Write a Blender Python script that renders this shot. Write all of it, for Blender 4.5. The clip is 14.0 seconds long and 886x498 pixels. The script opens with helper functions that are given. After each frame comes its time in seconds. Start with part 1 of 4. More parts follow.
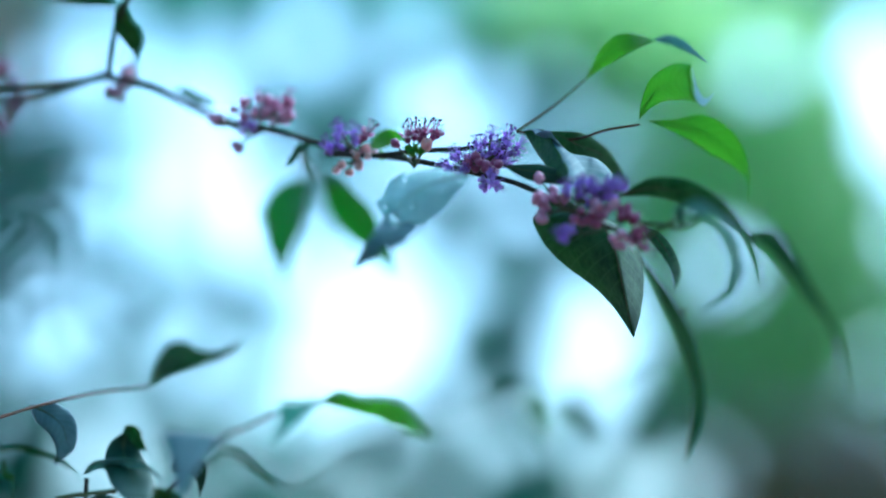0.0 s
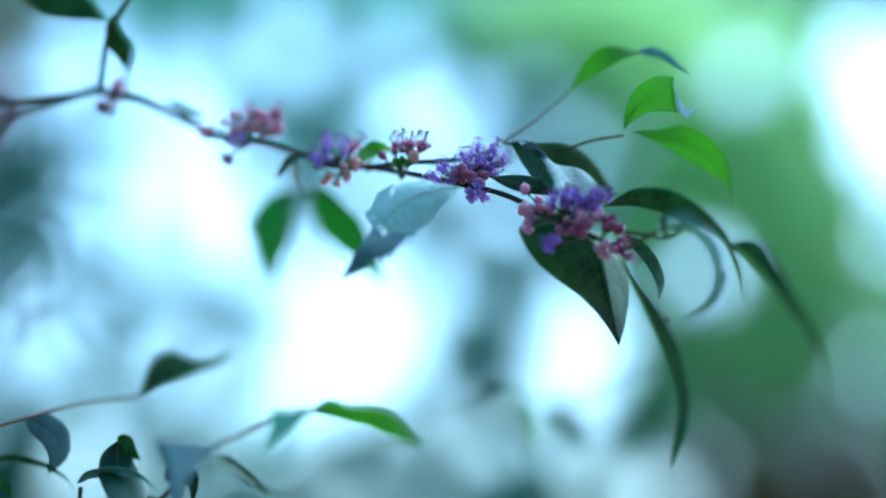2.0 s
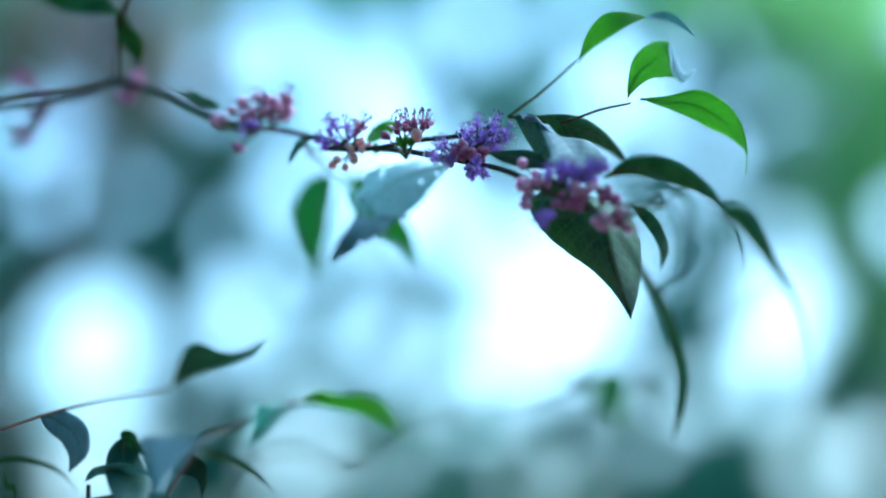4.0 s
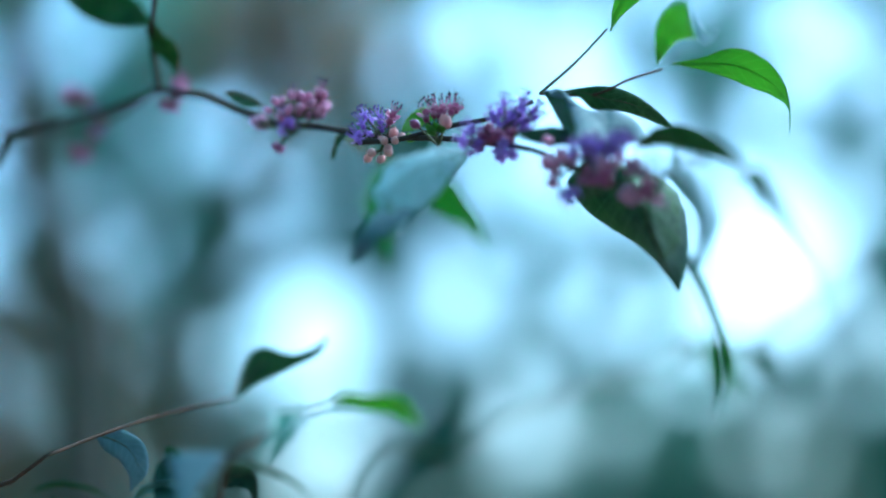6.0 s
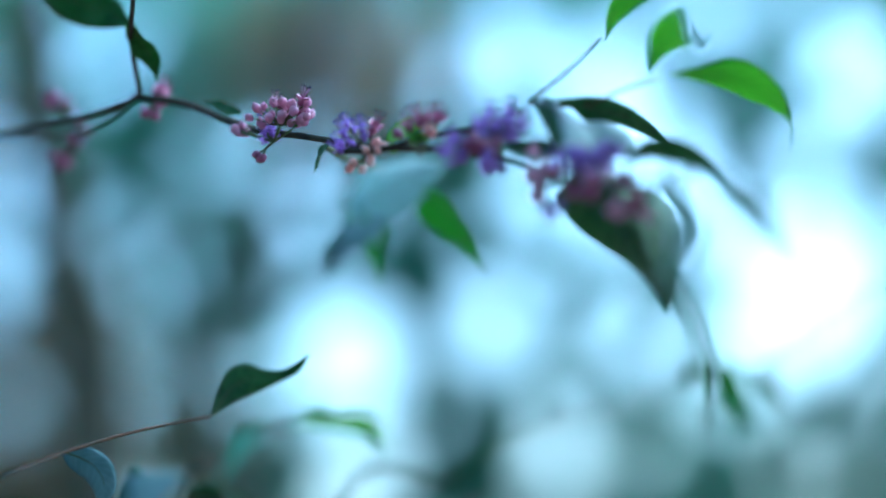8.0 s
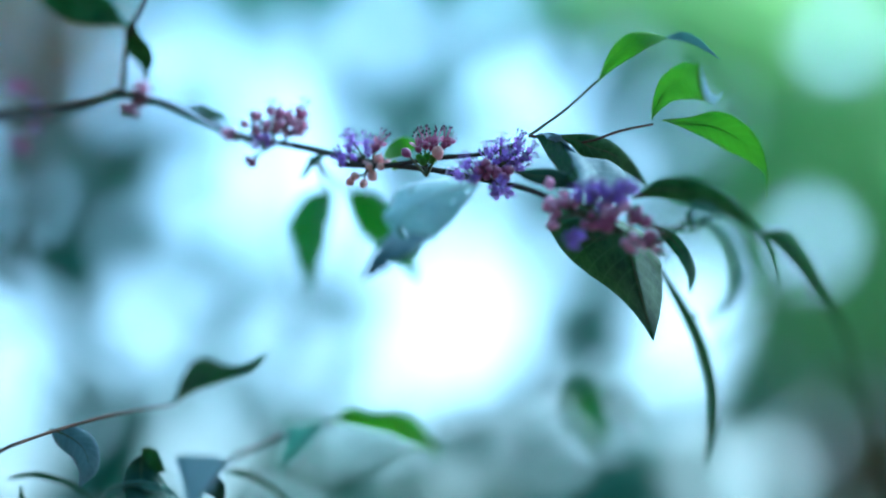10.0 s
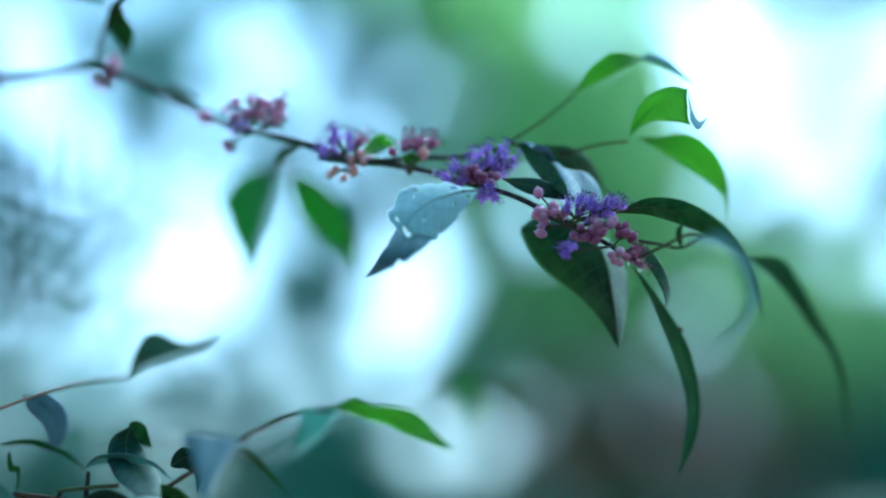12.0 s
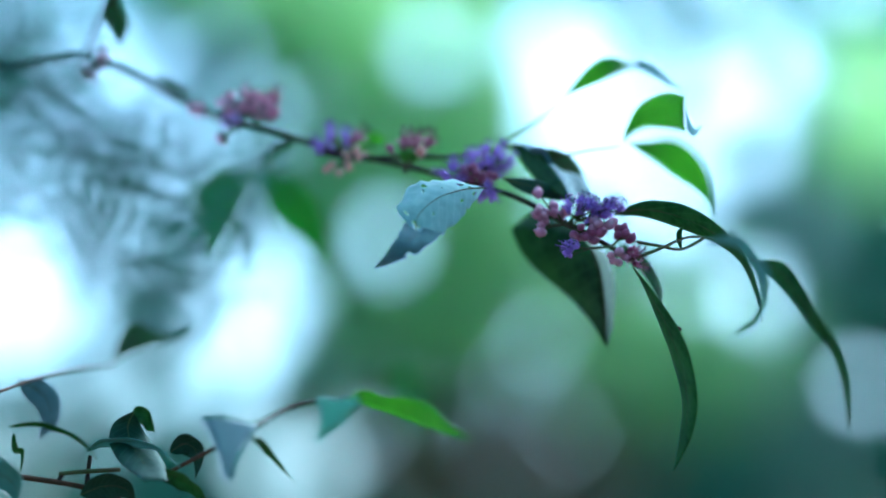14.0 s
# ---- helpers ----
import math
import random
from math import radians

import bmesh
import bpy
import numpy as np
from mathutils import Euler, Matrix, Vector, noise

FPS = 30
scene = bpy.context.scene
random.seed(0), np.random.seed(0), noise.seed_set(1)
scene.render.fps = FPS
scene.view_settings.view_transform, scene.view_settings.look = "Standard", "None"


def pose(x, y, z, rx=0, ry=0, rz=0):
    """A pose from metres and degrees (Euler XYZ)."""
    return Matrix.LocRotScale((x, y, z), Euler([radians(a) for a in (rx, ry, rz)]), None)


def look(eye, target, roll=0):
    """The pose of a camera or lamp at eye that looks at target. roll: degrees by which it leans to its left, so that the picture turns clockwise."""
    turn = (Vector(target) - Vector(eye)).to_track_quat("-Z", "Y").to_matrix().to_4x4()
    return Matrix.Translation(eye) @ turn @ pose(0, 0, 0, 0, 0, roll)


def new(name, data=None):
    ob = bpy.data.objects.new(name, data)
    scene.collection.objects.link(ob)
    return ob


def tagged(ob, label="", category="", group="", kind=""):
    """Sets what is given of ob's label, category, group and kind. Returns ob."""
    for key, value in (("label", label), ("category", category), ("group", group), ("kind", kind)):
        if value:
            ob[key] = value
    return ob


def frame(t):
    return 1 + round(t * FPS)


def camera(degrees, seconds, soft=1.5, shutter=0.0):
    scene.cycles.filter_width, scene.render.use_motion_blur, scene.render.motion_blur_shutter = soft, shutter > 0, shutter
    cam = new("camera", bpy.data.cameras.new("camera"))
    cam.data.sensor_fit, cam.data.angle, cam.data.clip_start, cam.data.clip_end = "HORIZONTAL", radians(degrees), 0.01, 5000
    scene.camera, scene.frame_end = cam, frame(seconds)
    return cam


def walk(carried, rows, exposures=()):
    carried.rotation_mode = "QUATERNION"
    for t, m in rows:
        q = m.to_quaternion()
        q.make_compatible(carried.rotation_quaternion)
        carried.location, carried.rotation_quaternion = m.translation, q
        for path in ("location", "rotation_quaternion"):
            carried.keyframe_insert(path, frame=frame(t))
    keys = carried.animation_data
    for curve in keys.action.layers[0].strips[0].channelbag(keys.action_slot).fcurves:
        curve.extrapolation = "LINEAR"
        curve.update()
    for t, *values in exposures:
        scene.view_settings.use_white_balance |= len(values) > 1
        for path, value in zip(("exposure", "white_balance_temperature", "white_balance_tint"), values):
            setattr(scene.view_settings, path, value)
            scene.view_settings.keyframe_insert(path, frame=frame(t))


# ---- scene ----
cam = camera(20.0, 14.0, soft=2.0)
cam.data.dof.use_dof = True
cam.data.dof.focus_distance = 0.668
cam.data.dof.aperture_fstop = 3.3
PATH = [
    (0, look((0.0674, -0.6462, 1.3568), (-0.0046, 0.0380, 1.4855), 3.96)),
    (0.5, look((0.0662, -0.6505, 1.3585), (-0.0057, 0.0339, 1.4862), 3.65)),
    (1, look((0.0614, -0.6583, 1.3561), (-0.0032, 0.0265, 1.4859), 3.47)),
    (1.5, look((0.0617, -0.6594, 1.3555), (-0.0017, 0.0253, 1.4864), 3.75)),
    (2, look((0.0673, -0.6565, 1.3560), (-0.0002, 0.0279, 1.4866), 3.59)),
    (2.5, look((0.0715, -0.6489, 1.3572), (0.0002, 0.0351, 1.4874), 3.36)),
    (5, look((0.1512, -0.6245, 1.3689), (-0.0140, 0.0462, 1.4819), -0.09)),
    (5.5, look((0.1571, -0.6144, 1.3711), (-0.0189, 0.0538, 1.4830), -1.29)),
    (6, look((0.1640, -0.6106, 1.3708), (-0.0227, 0.0547, 1.4823), -2.06)),
    (6.5, look((0.1693, -0.5966, 1.3721), (-0.0277, 0.0656, 1.4846), -2.10)),
    (7, look((0.1742, -0.5887, 1.3724), (-0.0304, 0.0709, 1.4863), -2.65)),
    (7.5, look((0.1758, -0.5741, 1.3731), (-0.0333, 0.0836, 1.4902), -1.55)),
    (10, look((0.0866, -0.6387, 1.3655), (-0.0104, 0.0435, 1.4886), 2.25)),
    (10.5, look((0.0651, -0.6502, 1.3672), (-0.0069, 0.0355, 1.4877), 3.21)),
    (11, look((0.0426, -0.6608, 1.3671), (-0.0035, 0.0274, 1.4861), 3.65)),
    (11.5, look((0.0294, -0.6666, 1.3677), (-0.0016, 0.0228, 1.4849), 4.61)),
    (12, look((0.0155, -0.6714, 1.3670), (-0.0003, 0.0186, 1.4838), 5.09)),
    (12.5, look((0.0033, -0.6736, 1.3625), (0.0007, 0.0159, 1.4833), 5.78)),
    (13, look((-0.0091, -0.6758, 1.3581), (0.0013, 0.0127, 1.4836), 5.91)),
    (13.5, look((-0.0192, -0.6810, 1.3561), (0.0014, 0.0072, 1.4828), 5.85)),
    (14, look((-0.0295, -0.6819, 1.3529), (0.0011, 0.0057, 1.4808), 5.97)),
]
walk(cam, PATH, [(0.0, 1.92, 4180, -15), (14.0, 1.92, 4180, -15)])

# ---- daylight: bright hazy sky, low soft sun behind the foliage ----
SUN_UP, SUN_TURN = 48.0, 35.0
world = bpy.data.worlds.new("sky")
scene.world = world
world.use_nodes = True
wn = world.node_tree.nodes
sky = wn.new("ShaderNodeTexSky")
sky.sky_type, sky.sun_disc = "NISHITA", False
sky.sun_elevation, sky.sun_rotation = radians(SUN_UP), radians(SUN_TURN)
sky.dust_density, sky.air_density = 5.0, 0.9
world.node_tree.links.new(sky.outputs["Color"], wn["Background"].inputs["Color"])
wn["Background"].inputs["Strength"].default_value = 0.15
sun = new("sun", bpy.data.lights.new("sun", "SUN"))
sun.data.energy, sun.data.angle, sun.data.color = 2.5, radians(6.0), (1.0, 0.95, 0.85)
up, turn = radians(SUN_UP), radians(SUN_TURN)
to_sun = Vector((math.sin(turn) * math.cos(up), math.cos(turn) * math.cos(up), math.sin(up)))
sun.matrix_world = look(to_sun * 30, (0, 0, 0))


# ---- materials ----
def shader(name, colour, rough=0.5, colour2=None, scale=200.0, through_light=0.0, glow=None, bump=0.0, spec=0.5, veins=False, vary=0.0, sheen=0.0):
    m = bpy.data.materials.new(name)
    m.use_nodes = True
    nodes, links = m.node_tree.nodes, m.node_tree.links
    bsdf, out = nodes["Principled BSDF"], nodes["Material Output"]
    where = nodes.new("ShaderNodeTexCoord")
    grain = nodes.new("ShaderNodeTexNoise")
    grain.inputs["Scale"].default_value, grain.inputs["Detail"].default_value = scale, 5.0
    links.new(where.outputs["Object"], grain.inputs["Vector"])
    blotch = nodes.new("ShaderNodeTexNoise")
    blotch.inputs["Scale"].default_value, blotch.inputs["Detail"].default_value = scale * 0.17, 2.0
    links.new(where.outputs["Object"], blotch.inputs["Vector"])
    both = nodes.new("ShaderNodeMath")
    both.operation = "MULTIPLY_ADD"
    links.new(grain.outputs["Fac"], both.inputs[0])
    both.inputs[1].default_value = 0.6
    half = nodes.new("ShaderNodeMath")
    half.operation = "MULTIPLY_ADD"
    links.new(blotch.outputs["Fac"], half.inputs[0])
    half.inputs[1].default_value, half.inputs[2].default_value = 0.9, -0.25
    links.new(half.outputs[0], both.inputs[2])
    mix = nodes.new("ShaderNodeMix")
    mix.data_type = "RGBA"
    stretch = nodes.new("ShaderNodeMapRange")
    links.new(both.outputs[0], stretch.inputs["Value"])
    stretch.inputs["From Min"].default_value, stretch.inputs["From Max"].default_value = 0.36, 0.66
    links.new(stretch.outputs["Result"], mix.inputs["Factor"])
    mix.inputs["A"].default_value = (*colour, 1)
    mix.inputs["B"].default_value = (*(colour2 or [c * 0.6 for c in colour]), 1)
    tone = mix.outputs["Result"]
    if vary:
        info = nodes.new("ShaderNodeNewGeometry")
        hue = nodes.new("ShaderNodeHueSaturation")
        spread = nodes.new("ShaderNodeMapRange")
        links.new(info.outputs["Random Per Island"], spread.inputs["Value"])
        spread.inputs["To Min"].default_value, spread.inputs["To Max"].default_value = 1 - vary, 1 + vary
        links.new(spread.outputs["Result"], hue.inputs["Value"])
        links.new(tone, hue.inputs["Color"])
        tone = hue.outputs["Color"]
    if veins:
        uv = nodes.new("ShaderNodeUVMap")
        uv.uv_map = "leaf"
        parts_ = nodes.new("ShaderNodeSeparateXYZ")
        links.new(uv.outputs["UV"], parts_.inputs["Vector"])
        side = nodes.new("ShaderNodeMath")
        side.operation = "ABSOLUTE"
        links.new(parts_.outputs["X"], side.inputs[0])
        slant = nodes.new("ShaderNodeMath")
        slant.operation = "MULTIPLY_ADD"
        links.new(side.outputs[0], slant.inputs[0])
        slant.inputs[1].default_value = -0.16
        links.new(parts_.outputs["Y"], slant.inputs[2])
        wave = nodes.new("ShaderNodeMath")
        wave.operation = "PINGPONG"
        links.new(slant.outputs[0], wave.inputs[0])
        wave.inputs[1].default_value = 0.045
        line = nodes.new("ShaderNodeMapRange")
        links.new(wave.outputs[0], line.inputs["Value"])
        line.inputs["From Min"].default_value, line.inputs["From Max"].default_value = 0.0, 0.009
        line.inputs["To Min"].default_value, line.inputs["To Max"].default_value = 0.35, 0.0
        pale = nodes.new("ShaderNodeMix")
        pale.data_type = "RGBA"
        links.new(line.outputs["Result"], pale.inputs["Factor"])
        links.new(tone, pale.inputs["A"])
        pale.inputs["B"].default_value = (*[min(1, c * 1.7 + 0.02) for c in colour], 1)
        tone = pale.outputs["Result"]
    links.new(tone, bsdf.inputs["Base Color"])
    bsdf.inputs["Roughness"].default_value = rough
    bsdf.inputs["Specular IOR Level"].default_value = spec
    if sheen:
        bsdf.inputs["Sheen Weight"].default_value = sheen
    if bump:
        relief = nodes.new("ShaderNodeBump")
        relief.inputs["Strength"].default_value, relief.inputs["Distance"].default_value = bump, 0.3 / scale
        links.new(grain.outputs["Fac"], relief.inputs["Height"])
        links.new(relief.outputs["Normal"], bsdf.inputs["Normal"])
    if through_light:
        back = nodes.new("ShaderNodeBsdfTranslucent")
        if glow:
            tint = nodes.new("ShaderNodeMix")
            tint.data_type = "RGBA"
            tint.blend_type = "MIX"
            tint.inputs["Factor"].default_value = 0.75
            links.new(tone, tint.inputs["A"])
            tint.inputs["B"].default_value = (*glow, 1)
            links.new(tint.outputs["Result"], back.inputs["Color"])
        else:
            links.new(tone, back.inputs["Color"])
        blend = nodes.new("ShaderNodeMixShader")
        blend.inputs["Fac"].default_value = through_light
        links.new(bsdf.outputs["BSDF"], blend.inputs[1])
        links.new(back.outputs["BSDF"], blend.inputs[2])
        links.new(blend.outputs["Shader"], out.inputs["Surface"])
    return m


LIME = shader("young_leaf", (0.14, 0.26, 0.04), 0.45, (0.085, 0.17, 0.028), 260, 0.62, (0.4, 0.62, 0.09), 0.15, spec=0.3, veins=True)
MIDGREEN = shader("summer_leaf", (0.1, 0.2, 0.04), 0.5, (0.06, 0.15, 0.03), 260, 0.55, (0.24, 0.45, 0.08), 0.15, veins=True)
GREEN = shader("mature_leaf", (0.08, 0.14, 0.05), 0.6, (0.02, 0.045, 0.022), 620, 0.36, (0.15, 0.27, 0.055), 0.5, spec=0.16, veins=True)
# Dark copy of the leaf green, with shade put into its colour.
DARK = shader("shade_toned_leaf", (0.042, 0.072, 0.04), 0.6, (0.02, 0.042, 0.026), 300, 0.12, (0.06, 0.16, 0.05), 0.2, spec=0.25, veins=True)
# Pale leaf tone: the sky's reflection is put into the base colour.
PALE = shader("sky_sheen_leaf", (0.22, 0.32, 0.29), 0.33, (0.13, 0.22, 0.2), 240, 0.3, (0.24, 0.42, 0.34), 0.25, veins=True)
THIN = shader("thin_leaf", (0.24, 0.33, 0.33), 0.65, (0.16, 0.23, 0.24), 240, 0.5, (0.28, 0.42, 0.4), spec=0.2, veins=True)
MINT = shader("translucent_leaf", (0.26, 0.42, 0.36), 0.6, (0.2, 0.34, 0.29), 240, 0.7, (0.5, 0.75, 0.62), spec=0.2, veins=True)
HAZE = shader("grey_leaf", (0.23, 0.29, 0.33), 0.6, (0.14, 0.19, 0.22), 260, 0.3, (0.24, 0.34, 0.36), 0.2, spec=0.2, veins=True)
# Near-white leaf tone; sky light on the surface is put into the colour.
SILVER = shader("silver_sheen_leaf", (0.76, 0.83, 0.85), 0.75, (0.46, 0.56, 0.58), 420, 0.3, (0.5, 0.66, 0.68), 0.35, spec=0.12, veins=True)
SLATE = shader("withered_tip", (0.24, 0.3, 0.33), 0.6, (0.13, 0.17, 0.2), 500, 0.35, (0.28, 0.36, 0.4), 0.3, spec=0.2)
BARK = shader("twig_bark", (0.07, 0.055, 0.045), 0.85, (0.035, 0.03, 0.028), 900, bump=0.5, spec=0.12)
RUSSET = shader("young_bark", (0.12, 0.055, 0.035), 0.8, (0.06, 0.042, 0.028), 900, bump=0.3, spec=0.12)
STALK = shader("green_stalk", (0.1, 0.13, 0.05), 0.75, (0.12, 0.08, 0.05), 700, bump=0.2, spec=0.15)
PURPLE = shader("purple_petal", (0.46, 0.24, 0.76), 0.5, (0.34, 0.14, 0.62), 900, 0.38, (0.6, 0.3, 0.92), sheen=0.3)
VIOLET = shader("violet_stamen", (0.5, 0.28, 0.82), 0.5, (0.36, 0.17, 0.68), 900, 0.3)
ANTHER = shader("anther", (0.75, 0.7, 0.8), 0.6, (0.4, 0.2, 0.5), 900)
PINK = shader("pink_bud", (0.84, 0.42, 0.6), 0.25, (0.62, 0.23, 0.44), 700, 0.3, (0.92, 0.48, 0.64))
ROSE = shader("wine_bud", (0.48, 0.12, 0.26), 0.28, (0.32, 0.07, 0.18), 700, 0.18)
PEACH = shader("fading_bud", (0.92, 0.55, 0.5), 0.4, (0.8, 0.38, 0.4), 700, 0.3, (0.95, 0.5, 0.45))
DUSK = shader("purple_anther", (0.16, 0.07, 0.3), 0.5, (0.08, 0.03, 0.16), 900)
SEED = shader("dark_anther", (0.06, 0.02, 0.05), 0.5, (0.03, 0.01, 0.03), 900)
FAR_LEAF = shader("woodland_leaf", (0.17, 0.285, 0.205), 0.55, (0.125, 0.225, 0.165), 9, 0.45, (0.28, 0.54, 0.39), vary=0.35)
# Brighter copy of the woodland leaf, with sunlight put into its colour.
FAR_SUNLIT = shader("sun_toned_leaf", (0.35, 0.5, 0.2), 0.5, (0.27, 0.4, 0.16), 9, 0.55, (0.58, 0.82, 0.3), vary=0.25)
FAR_BROWN = shader("withered_leaf", (0.42, 0.27, 0.17), 0.7, (0.3, 0.19, 0.12), 9, 0.45, (0.66, 0.36, 0.2), vary=0.3)
TRUNK = shader("tree_bark", (0.2, 0.17, 0.14), 0.85, (0.11, 0.1, 0.085), 30, bump=0.8)
YOUNG_TRUNK = shader("sapling_bark", (0.1, 0.085, 0.065), 0.8, (0.06, 0.055, 0.045), 60, bump=0.6)
EARTH = shader("leaf_litter", (0.10, 0.075, 0.045), 0.9, (0.05, 0.045, 0.025), 3.0, bump=0.8)


# ---- building blocks ----
def mesh_of(name, verts, faces, material, smooth=True, uvs=None):
    me = bpy.data.meshes.new(name)
    me.from_pydata(verts, [], faces)
    me.materials.append(material)
    if smooth:
        me.polygons.foreach_set("use_smooth", [True] * len(me.polygons))
    if uvs is not None:
        layer = me.uv_layers.new(name="leaf")
        for loop in me.loops:
            layer.data[loop.index].uv = uvs[loop.vertex_index]
    return me


def part(name, me, parent, label="", at=None):
    """One mesh as one object under a thing or a part."""
    ob = new(name, me)
    ob.parent = parent
    if parent is not None:
        ob.matrix_parent_inverse = parent.matrix_world.inverted()
    ob.matrix_world = at if at is not None else Matrix()
    if label:
        tagged(ob, label)
    return ob


def thing(name, place, label, category, group="", kind=""):
    ob = new(name)
    ob.empty_display_size = 0.01
    ob.matrix_world = Matrix.Translation(place)
    bpy.context.view_layer.update()
    return tagged(ob, label, category, group, kind)


def glide(points, steps):
    """A smooth line through the points, evenly stepped from one to the next."""
    p = [Vector(q) for q in points]
    p = [2 * p[0] - p[1], *p, 2 * p[-1] - p[-2]]
    rows, spans = [], len(p) - 3
    for i in range(steps + 1):
        s = i / steps * spans
        k = min(int(s), spans - 1)
        u = s - k
        a, b, c, d = p[k : k + 4]
        rows.append(0.5 * (2 * b + (c - a) * u + (2 * a - 5 * b + 4 * c - d) * u * u + (3 * b - a - 3 * c + d) * u**3))
    return rows


def tube(name, points, r0, r1, material, steps=0, sides=8, knots=0.12):
    """A tapered, slightly knotty stem."""
    steps = steps or 8 * (len(points) - 1)
    line = glide(points, steps)
    verts, faces = [], []
    ref = Vector((0.3, -0.8, 0.5))
    for i, q in enumerate(line):
        t = (line[min(i + 1, steps)] - line[max(i - 1, 0)]).normalized()
        a = t.cross(ref).normalized()
        b = t.cross(a)
        r = r0 + (r1 - r0) * i / steps
        r *= 1 + knots * noise.noise(q * 160)
        for k in range(sides):
            w = 2 * math.pi * k / sides
            verts.append(q + r * (math.cos(w) * a + math.sin(w) * b))
    for i in range(steps):
        for k in range(sides):
            j = (k + 1) % sides
            faces.append((i * sides + k, i * sides + j, (i + 1) * sides + j, (i + 1) * sides + k))
    faces.append(tuple(range(sides))[::-1])
    faces.append(tuple(steps * sides + k for k in range(sides)))
    return mesh_of(name, verts, faces, material)


def leaf(parent, points, wide, tilt, fold, material, label="", widest=0.4, wavy=0.12, name="leaf", twist=0.0, tail=1.25, rib=True, curl=0.0, bites=(), halves=(1.0, 1.0), folds=None, fine=1):
    """A blade along its midrib: wide is its half width in metres, tilt turns it about the midrib away from facing south, fold is the
    angle of each half out of the blade's plane."""
    steps, across = 22 * fine, 4 * fine
    line = glide(points, steps)
    rng = random.Random(int(1e5 * abs(line[3].x + 2 * line[5].z)))
    verts, uvs, faces, under = [], [], [], []
    power = math.log(0.5) / math.log(widest)
    total = sum((line[i + 1] - line[i]).length for i in range(steps))
    phase = rng.uniform(0, 6)
    rows = []
    for i, q in enumerate(line):
        s = i / steps
        t = (line[min(i + 1, steps)] - line[max(i - 1, 0)]).normalized()
        front = Vector((0, -1, 0))
        n = front - t * front.dot(t)
        n = n.normalized() if n.length > 0.05 else Vector((0, 0, 1))
        side = t.cross(n)
        turn_by = Matrix.Rotation(radians(tilt + twist * s), 3, t)
        side, n = turn_by @ side, turn_by @ n
        w = wide * max(0.012, math.sin(math.pi * s**power) ** 0.9 * (1 - 0.35 * s**3)) if 0 < s < 1 else wide * 0.012
        if s > 0.78:
            w *= max(0.12, 1 - (s - 0.78) * tail * 2.2)
        row = []
        for k in range(-across, across + 1):
            u = k / across
            bend = radians(folds[int(k > 0)] if folds else fold) * abs(u) ** 0.5 + curl * u * u
            wave = wavy * wide * math.sin(7 * s * math.pi + phase + (1.5 if k > 0 else 0)) * u * u
            wd = w * halves[int(k > 0)]
            for s0, s1, where_, left in bites:
                if s0 <= s < s1 and k * where_ > 0:
                    wd *= left
            out = math.cos(bend) * u * wd
            lift = math.sin(bend) * abs(u) * wd + wave * min(1, 3 * s, 3 * (1 - s))
            verts.append(q + side * out + n * lift)
            uvs.append((u, s))
            row.append((verts[-1], n))
        rows.append(n)
    width = 2 * across + 1
    count = len(verts)
    thick = 0.00018
    for i in range(steps + 1):
        for k in range(width):
            verts.append(verts[i * width + k] - rows[i] * thick)
            uvs.append(uvs[i * width + k])
    solid = [(i, k) for i in range(steps) for k in range(width - 1)]
    have = set(solid)
    for i, k in solid:
        a, b, c, d = i * width + k, i * width + k + 1, (i + 1) * width + k + 1, (i + 1) * width + k
        faces.append((a, b, c, d))
        faces.append((d + count, c + count, b + count, a + count))
        for (e, f), step in (((a, b), (i - 1, k)), ((b, c), (i, k + 1)), ((c, d), (i + 1, k)), ((d, a), (i, k - 1))):
            if step not in have:
                faces.append((f, e, e + count, f + count))
    ob = part(name, mesh_of(name, verts, faces, material, uvs=uvs), parent, label)
    if rib:
        inner = [line[i] - rows[i] * 0.0001 for i in range(0, steps - 2, 3)]
        part("midrib", tube("midrib", inner, wide * 0.04 + 0.0001, 0.0001, LIME if material is LIME else STALK, 14, 5), ob)
    return ob


